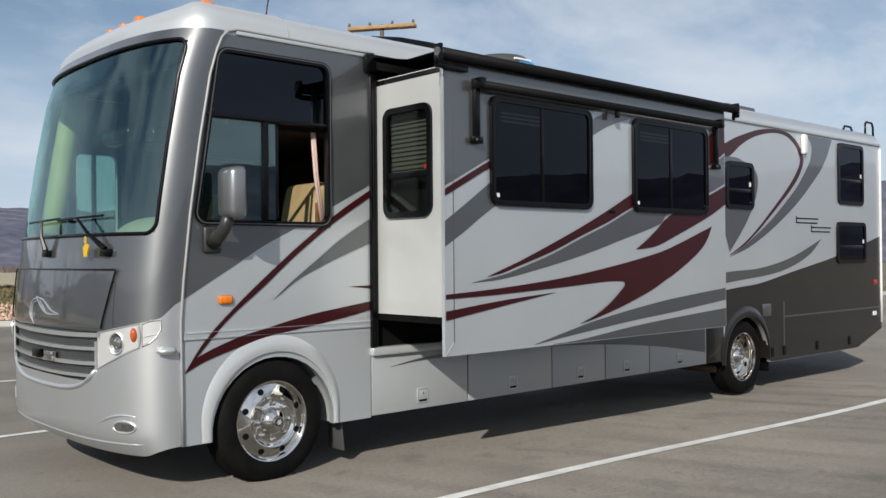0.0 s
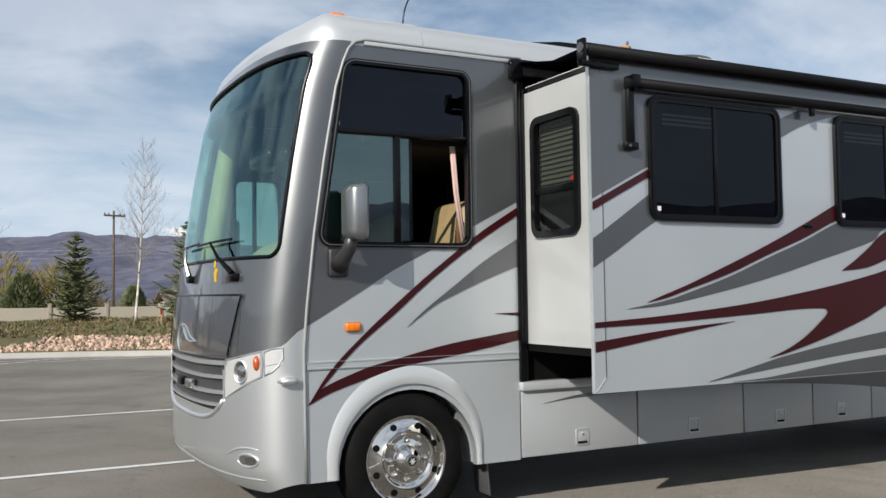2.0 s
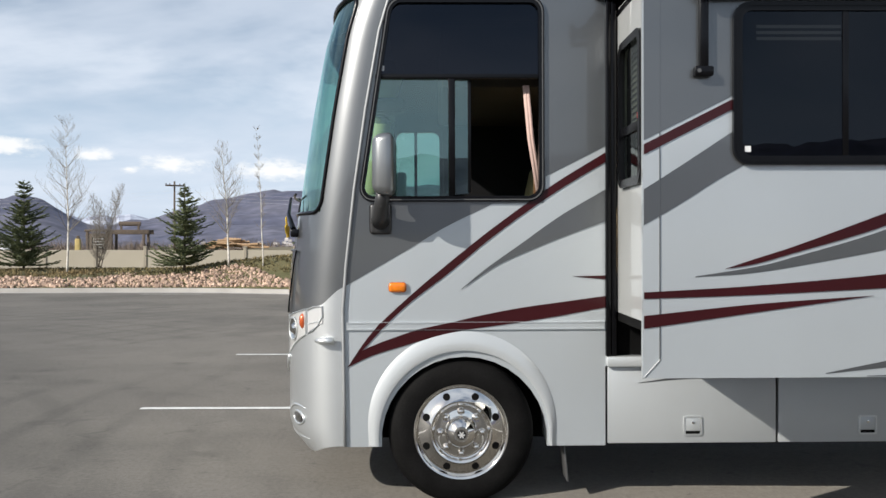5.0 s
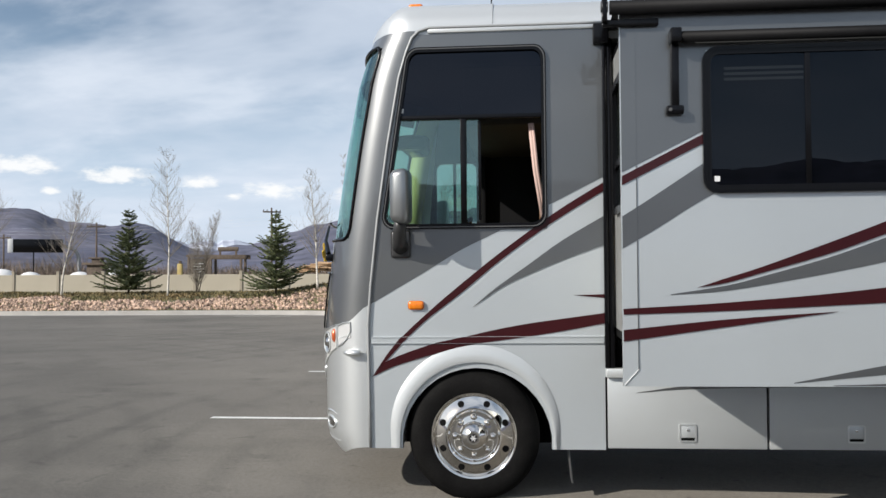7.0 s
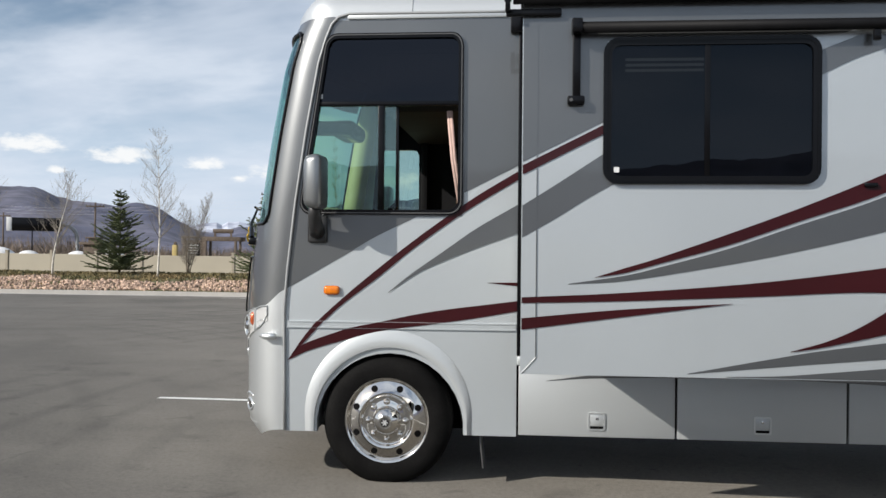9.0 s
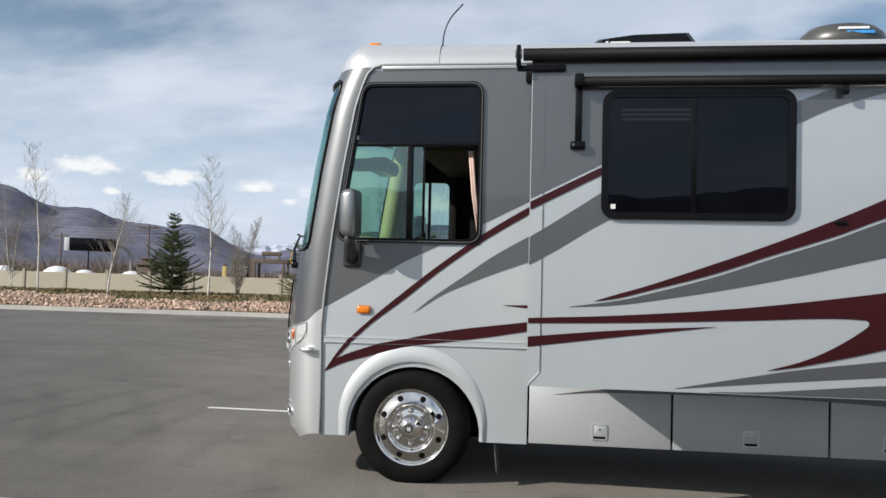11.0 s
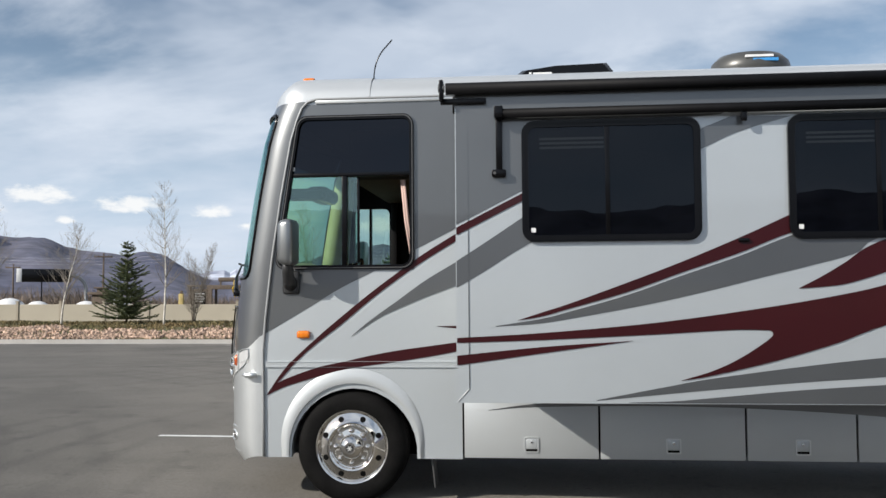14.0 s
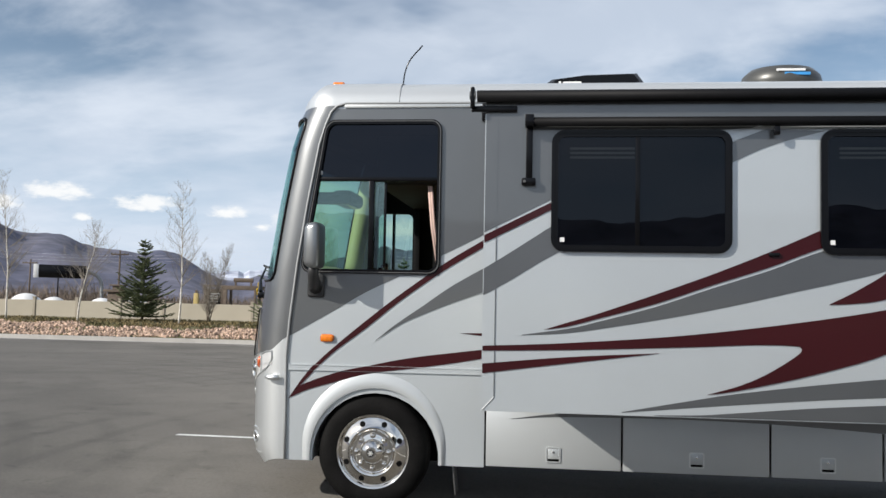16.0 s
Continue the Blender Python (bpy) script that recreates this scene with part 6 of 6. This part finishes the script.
utility_pole(-53.5, 75.0, 4.9)
utility_pole(-48.0, 75.0, 5.2)
utility_pole(-35.6, 68.0, 5.8, 1, 0.3)
utility_pole(-20.5, 68.0, 6.9, 1, 0.5)
# this pole's crossarms get a lighter, warmer timber with the sunlight painted in
utility_pole(16.1, 19.0, 9.85, 1, -0.95, 1.2, mat("sunlit_timber_tone", (0.42, 0.27, 0.13), 0.8, 0.0, 0.3, 6.0))
utility_pole(6.3, 60.0, 8.0, 1, 0.3)
bm = bmesh.new()
for dz in (0.0, -0.45, -0.9):
    pts = [Vector((-90, 120, 9.0 + dz)).lerp(Vector((80, 100, 9.0 + dz)), k / 30) - Vector((0, 0, 1.2 * math.sin(math.pi * ((k % 10) / 10)))) for k in range(31)]
    tube(pts, 0.006, 4, bm=bm)
tagged(link_mesh("power_lines", bm, WHITEPAINT), "thin overhead power lines across the valley", "power line")


def pergola(x, y):
    p = thing("pergola", "weathered timber pergola beyond the fence", "pergola", m=Matrix.Translation((x, y, 0)) @ Matrix.Diagonal((0.6, 0.6, 0.98, 1)))
    for px in (-1.5, 1.5):
        for py in (-0.7, 0.7):
            part("post", box(px - 0.11, px + 0.11, py - 0.11, py + 0.11, 0, 2.35, 0.02), TIMBER, p)
    for py in (-0.7, 0.7):
        part("beam", box(-2.0, 2.0, py - 0.1, py + 0.1, 2.35, 2.6, 0.02), TIMBER, p)
    part("ridge", tube([(-1.0, 0, 2.95), (1.0, 0, 2.95)], 0.13, 8), TIMBER, p)
    for px in (-0.8, 0.8):
        part("ridge_post", box(px - 0.08, px + 0.08, -0.08, 0.08, 2.5, 2.9), TIMBER, p)


pergola(-16.9, 46.0)
sg = thing("notice_board", "brown timber notice board beyond the fence", "sign", m=Matrix.Translation((-18.65, 46.0, 0)) @ Matrix.Diagonal((0.72, 0.72, 1.02, 1)))
part("board", box(-0.75, 0.75, -0.05, 0.05, 1.2, 2.3, 0.02), TIMBER, sg)
part("face", box(-0.5, 0.5, -0.07, -0.05, 1.4, 2.1), BLACK, sg)
for k in range(4):
    part("text_bar", box(-0.4, 0.4 - 0.1 * (k % 2), -0.078, -0.07, 1.98 - 0.15 * k, 2.03 - 0.15 * k), PALE, sg)
for s in (-0.85, 0.85):
    part("post", box(s - 0.1, s + 0.1, -0.1, 0.1, 0, 2.4, 0.02), TIMBER, sg)
part("cap_beam", box(-1.05, 1.05, -0.14, 0.14, 2.4, 2.52, 0.02), TIMBER, sg)
yb = thing("yellow_hopper", "small yellow steel hopper beyond the fence", "machine", m=Matrix.Translation((-19.8, 46.0, 0.35)) @ Matrix.Diagonal((0.35, 0.4, 0.85, 1)))
part("body", box(-0.4, 0.4, -0.3, 0.3, 0.9, 2.0, 0.06), mat("yellow_paint", (0.50, 0.38, 0.14), 0.6, 0, 0.3, 4), yb)
part("cap", box(-0.2, 0.2, -0.2, 0.2, 2.0, 2.2, 0.04), TIMBER, yb)
hut = thing("timber_kiosk", "small dark timber kiosk with a flat roof", "kiosk", m=Matrix.Translation((-28.7, 54.0, 0)) @ Matrix.Diagonal((0.62, 0.6, 0.86, 1)))
part("walls", box(-0.9, 0.9, -0.8, 0.8, 0, 2.4, 0.02), TIMBER, hut)
part("roof", box(-1.3, 1.3, -1.1, 1.1, 2.4, 2.6, 0.03), TIMBER, hut)
part("vent", box(-0.5, 0.5, -0.5, 0.5, 2.6, 2.9, 0.03), TIMBER, hut)
part("roof", box(-0.75, 0.75, -0.7, 0.7, 2.9, 3.02, 0.03), TIMBER, hut)
for x, y, r in ((-48.6, 67, 1.2), (-40.4, 62, 1.25), (-38.6, 63, 1.0), (-34.0, 62, 1.0), (-31.9, 63, 1.25)):
    b = bmesh.new()
    bmesh.ops.create_uvsphere(b, u_segments=24, v_segments=14, radius=r)
    bmesh.ops.bisect_plane(b, geom=list(b.verts) + list(b.edges) + list(b.faces), plane_co=(0, 0, 0), plane_no=(0, 0, -1), clear_outer=True)
    d = link_mesh("storage_dome", b, WHITEPAINT, None, "", 180)
    d.matrix_world = Matrix.LocRotScale((x, y, 0.7), None, (1.1, 1, 0.95))
    tagged(d, "white dome-shaped storage cover beyond the fence", "storage dome", "white domes")
rng = random.Random(8)
heap = thing("log_heap", "heap of orange-brown cut logs on a dirt mound", "log heap", m=Matrix.Translation((-11.4, 47.0, 1.55)) @ Matrix.Diagonal((0.72, 0.72, 0.6, 1)))
for k in range(46):
    x, y = rng.uniform(-2.3, 2.3), rng.uniform(-0.8, 0.8)
    z = 0.9 * max(0, 1 - abs(x) / 2.6) * rng.random()
    a = rng.uniform(-0.35, 0.35)
    d = Vector((math.cos(a), math.sin(a), rng.uniform(-0.08, 0.08)))
    part("log", tube([Vector((x, y, z)) - d * 0.7, Vector((x, y, z)) + d * 0.7], rng.uniform(0.08, 0.14), 7), LOG, heap, "", 60)
b = bmesh.new()
bmesh.ops.create_uvsphere(b, u_segments=40, v_segments=14, radius=1.0)
for v in b.verts:
    v.co += v.normal * 0.12 * noise.noise(v.co * 3)
md = link_mesh("dirt_mound", b, PLAIN, None, "", 180)
md.matrix_world = Matrix.LocRotScale((-7.5, 47.5, 0.0), None, (7.0, 4.0, 1.62))
tagged(md, "brown dirt mound beyond the fence", "mound", kind="structure")


# far brush and small buildings
def brush():
    rng = np.random.default_rng(9)
    V, F = [], []
    for i in range(3400):
        az = math.radians(rng.uniform(-50, 35))
        r = rng.uniform(75, 240)
        x, y = math.sin(az) * r, math.cos(az) * r
        hgt = rng.uniform(1.0, 3.0) * (0.7 + r / 300) * (1.35 if az < -0.48 else 1.0)
        for k in range(24):
            n = len(V)
            a = rng.uniform(0, 6.28)
            px, py = x + rng.uniform(-1.6, 1.6), y + rng.uniform(-1.6, 1.6)
            w = rng.uniform(0.03, 0.09)
            tx, ty = rng.uniform(-2.0, 2.0, 2)
            V += [(px - w * math.cos(a), py - w * math.sin(a), -0.05), (px + w * math.cos(a), py + w * math.sin(a), -0.05), (px + tx, py + ty, hgt * rng.uniform(0.25, 1.0))]
            F.append([n, n + 1, n + 2])
    stuff("far_brush", V, F, BRUSH, "grey-brown leafless brush across the valley", "brush")


brush()


def willow(x, y, r, h, seed):
    rng = random.Random(seed)
    t = thing("willow_bush", "yellowish leafless willow bush beyond the fence", "bush", "willow bushes", m=Matrix.Translation((x, y, 0)))
    V, F = [], []
    for k in range(1800):
        a, e = rng.uniform(0, 6.28), rng.random() ** 0.5
        p = Vector((math.cos(a) * r * e * rng.uniform(0.5, 1), math.sin(a) * r * e * rng.uniform(0.5, 1), 0.4 + h * rng.random() * (1 - 0.55 * e * e)))
        cone_bits(V, F, p, Vector((math.cos(a) * 0.7, math.sin(a) * 0.7, rng.uniform(0.4, 1.6))), rng.uniform(0.3, 0.7), 0.035)
    raw_part("crown", V, F, WILLOW, t)
    part("trunk", tube([(0, 0, -0.1), (0, 0, 1.0)], [0.2, 0.12], 8), BARK, t, "", 180)


willow(-0.8, 52.0, 3.0, 4.3, 1)
willow(2.6, 54.0, 3.0, 3.9, 2)


def juniper(x, y, r, h, seed):
    rng = random.Random(seed)
    t = thing("juniper", "bushy dark green juniper beyond the fence", "bush", "green bushes beyond the fence", m=Matrix.Translation((x, y, 0)))
    V, F = [], []
    for k in range(2600):
        a, f = rng.uniform(0, 6.28), rng.random()
        e = r * (1 - f) ** 0.6 * rng.uniform(0.55, 1.1) * (1 + 0.25 * math.sin(3 * a + seed))
        cone_bits(V, F, Vector((math.cos(a) * e, math.sin(a) * e, 0.2 + (h - 0.4) * f)), Vector((math.cos(a), math.sin(a), rng.uniform(0.1, 1.4))), rng.uniform(0.18, 0.42), 0.055)
    raw_part("crown", V, F, NEEDLE, t, "dense green crown")
    part("trunk", tube([(0, 0, -0.1), (0, 0, h * 0.6)], [0.14, 0.05], 8), BARK, t, "", 180)


juniper(0.2, 50.0, 1.5, 3.4, 5)
juniper(6.1, 50.0, 0.9, 2.7, 6)


def cottage(x, y):
    """A low pale house with a pitched brown roof."""
    c = thing("house", "low pale house with a brown pitched roof beyond the fence", "house", m=Matrix.Translation((x, y, 0)))
    pale = mat("cream_siding", (0.62, 0.58, 0.50), 0.8, 0.0, 0.1, 2.0)
    tile = mat("brown_roofing", (0.20, 0.15, 0.12), 0.85, 0.0, 0.3, 3.0)
    part("wall", box(-2.6, 2.6, -1.8, 1.8, 0.0, 1.75, 0.02), pale, c)
    bm = bmesh.new()
    ends = [[bm.verts.new((xx, yy, zz)) for yy, zz in ((-2.2, 1.62), (0, 2.45), (2.2, 1.62), (2.2, 1.74), (0, 2.58), (-2.2, 1.74))] for xx in (-2.9, 2.9)]
    for k in range(6):
        bm.faces.new((ends[0][k], ends[0][(k + 1) % 6], ends[1][(k + 1) % 6], ends[1][k]))
    bm.faces.new(ends[0]); bm.faces.new(ends[1][::-1])
    part("roof", bm, tile, c, "brown pitched roof", 30)
    for xx in (-1.5, 1.2):
        w = part("window", ring(rounded(xx - 0.5, xx + 0.5, 0.8, 1.5, 0.02, 2), rounded(xx - 0.43, xx + 0.43, 0.87, 1.43, 0.02, 2), -1.84, -1.79), WHITEPAINT, c)
        part("pane", plate(rounded(xx - 0.44, xx + 0.44, 0.86, 1.44, 0.02, 2), [], -1.815, -1.81), BLACK, w)


cottage(12.2, 60.0)


def stake(x, y):
    z = verge_z(x, y)
    p = thing("marker_stake", "thin wooden stake with a red top on the bank", "stake", m=Matrix.Translation((x, y, z)))
    part("shaft", box(-0.02, 0.02, -0.02, 0.02, -0.1, 0.42, 0.004), LOG, p)
    part("top", box(-0.025, 0.025, -0.025, 0.025, 0.28, 0.46, 0.005), RED, p, "red painted top")


stake(3.05, 25.0)


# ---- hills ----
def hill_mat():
    # the blue-violet in both brush tones is distance haze put into the colour
    m = mat("hazed_brushy_hillside", (0.135, 0.134, 0.172), 0.95, 0.0, 0.3, 0.006, color2=(0.066, 0.073, 0.118), fine=0.45, bscale=0.035)
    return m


AZ = (-180, -150, -125, -95, -70, -52, -44, -38, -34.4, -32.6, -31.6, -30.3, -29.2, -28.1, -27.1, -25.9, -25.1, -24.0, -22.6, -21.5, -20.4, -19.3, -18.0, -16.8, -14.9, -12.2, -9.4, -5, 2, 10, 18, 30, 48, 75, 100, 125, 150, 180)
EL = (4.3, 4.7, 4.6, 4.4, 4.8, 5.9, 6.0, 5.4, 4.6, 3.75, 3.38, 3.62, 3.55, 3.05, 2.95, 2.85, 2.52, 2.80, 2.6, 2.0, 1.5, 1.3, 1.72, 1.66, 2.36, 2.82, 3.36, 3.7, 3.9, 4.0, 3.5, 3.2, 3.0, 4.6, 5.0, 4.4, 5.1, 4.3)


def hill_z(az, r):
    """Height of the hillside at an azimuth in degrees and a distance of 1100 to 2400 m."""
    f = (r - 1100) / 1300
    el = np.mean([np.interp(((az + d + 180) % 360) - 180, AZ, EL) for d in (-0.4, 0, 0.4)])
    el += 0.05 * noise.noise((az * 1.3, 0, 3.0)) + 0.02 * noise.noise((az * 4.0, 0, 7.0))
    prof = math.sin(min(1.0, f / 0.85) * math.pi / 2) ** 1.5 if f <= 0.85 else 1 - 0.25 * ((f - 0.85) / 0.15)
    ridge = math.tan(radians(el)) * (1100 + 1300 * 0.85)
    n = noise.fractal((math.sin(radians(az)) * r * 0.006, math.cos(radians(az)) * r * 0.006, 1.5), 0.9, 2.1, 5)
    return ridge * prof * (1 + 0.34 * n * (1 - f) ** 0.7) - 6 * (1 - f)


def hills():
    V, F = [], []
    na, nr = 900, 24
    for i in range(na):
        az = -180 + 360 * i / na
        for k in range(nr + 1):
            r = 1100 + 1300 * k / nr
            V.append((math.sin(radians(az)) * r, math.cos(radians(az)) * r, hill_z(az, r)))
    for i in range(na):
        j = (i + 1) % na
        for k in range(nr):
            a, b = i * (nr + 1) + k, j * (nr + 1) + k
            F.append([a, b, b + 1, a + 1])
    me = bpy.data.meshes.new("hills")
    me.from_pydata(V, [], F)
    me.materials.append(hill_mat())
    me.shade_smooth()
    tagged(new("hills", me), "purple-brown brush-covered hills round the valley, haze painted into their colour", "hills", kind="structure")


hills()


def village():
    """Houses scattered along the foot of the hills."""
    rng = np.random.default_rng(21)
    V, F = [], []
    for i in range(170):
        az = rng.choice((-9.0, -7.0, -4.5, -14.0, 3.0)) + rng.normal(0, 1.7)
        r = rng.uniform(1150, 1290)
        x, y, z = math.sin(radians(az)) * r, math.cos(radians(az)) * r, hill_z(az, r)
        w, dpt, h = rng.uniform(1.6, 3.4), rng.uniform(2, 4), rng.uniform(1.5, 2.8)
        n = len(V)
        V += [(x - w, y - dpt, z - 4), (x + w, y - dpt, z - 4), (x + w, y + dpt, z - 4), (x - w, y + dpt, z - 4), (x - w, y - dpt, z + h), (x + w, y - dpt, z + h), (x + w, y + dpt, z + h), (x - w, y + dpt, z + h), (x - w, y, z + h + 1.6), (x + w, y, z + h + 1.6)]
        F += [[n + k for k in f] for f in ((0, 1, 5, 4), (1, 2, 6, 5), (2, 3, 7, 6), (3, 0, 4, 7), (4, 5, 9, 8), (7, 6, 9, 8), (4, 8, 7), (5, 6, 9))]
    stuff("distant_village", V, F, island(mat("far_house_walls", (0.46, 0.43, 0.41), 0.9, 0.0, 0.3, 0.02), 0.5), "small pale houses scattered at the foot of the hills", "houses")


village()


def snow_peaks():
    V, F = [], []
    n = 60
    for i in range(n + 1):
        az = -26 + 20 * i / n
        top = 1.95 + 0.35 * noise.noise((az * 0.8, 2, 0)) + 0.18 * noise.noise((az * 2.5, 5, 0))
        for r, e in ((3900, 0.2), (4200, top * 0.75), (4500, top)):
            V.append((math.sin(radians(az)) * r, math.cos(radians(az)) * r, math.tan(radians(e)) * r))
    for i in range(n):
        for k in range(2):
            a, b = i * 3 + k, (i + 1) * 3 + k
            F.append([a, b, b + 1, a + 1])
    me = bpy.data.meshes.new("snow_peaks")
    me.from_pydata(V, [], F)
    me.materials.append(mat("patchy_snow", (0.62, 0.66, 0.74), 0.9, 0, 0.3, 0.01, color2=(0.20, 0.22, 0.30)))
    tagged(new("snow_peaks", me), "distant snow-patched mountains", "mountains", kind="structure")


snow_peaks()
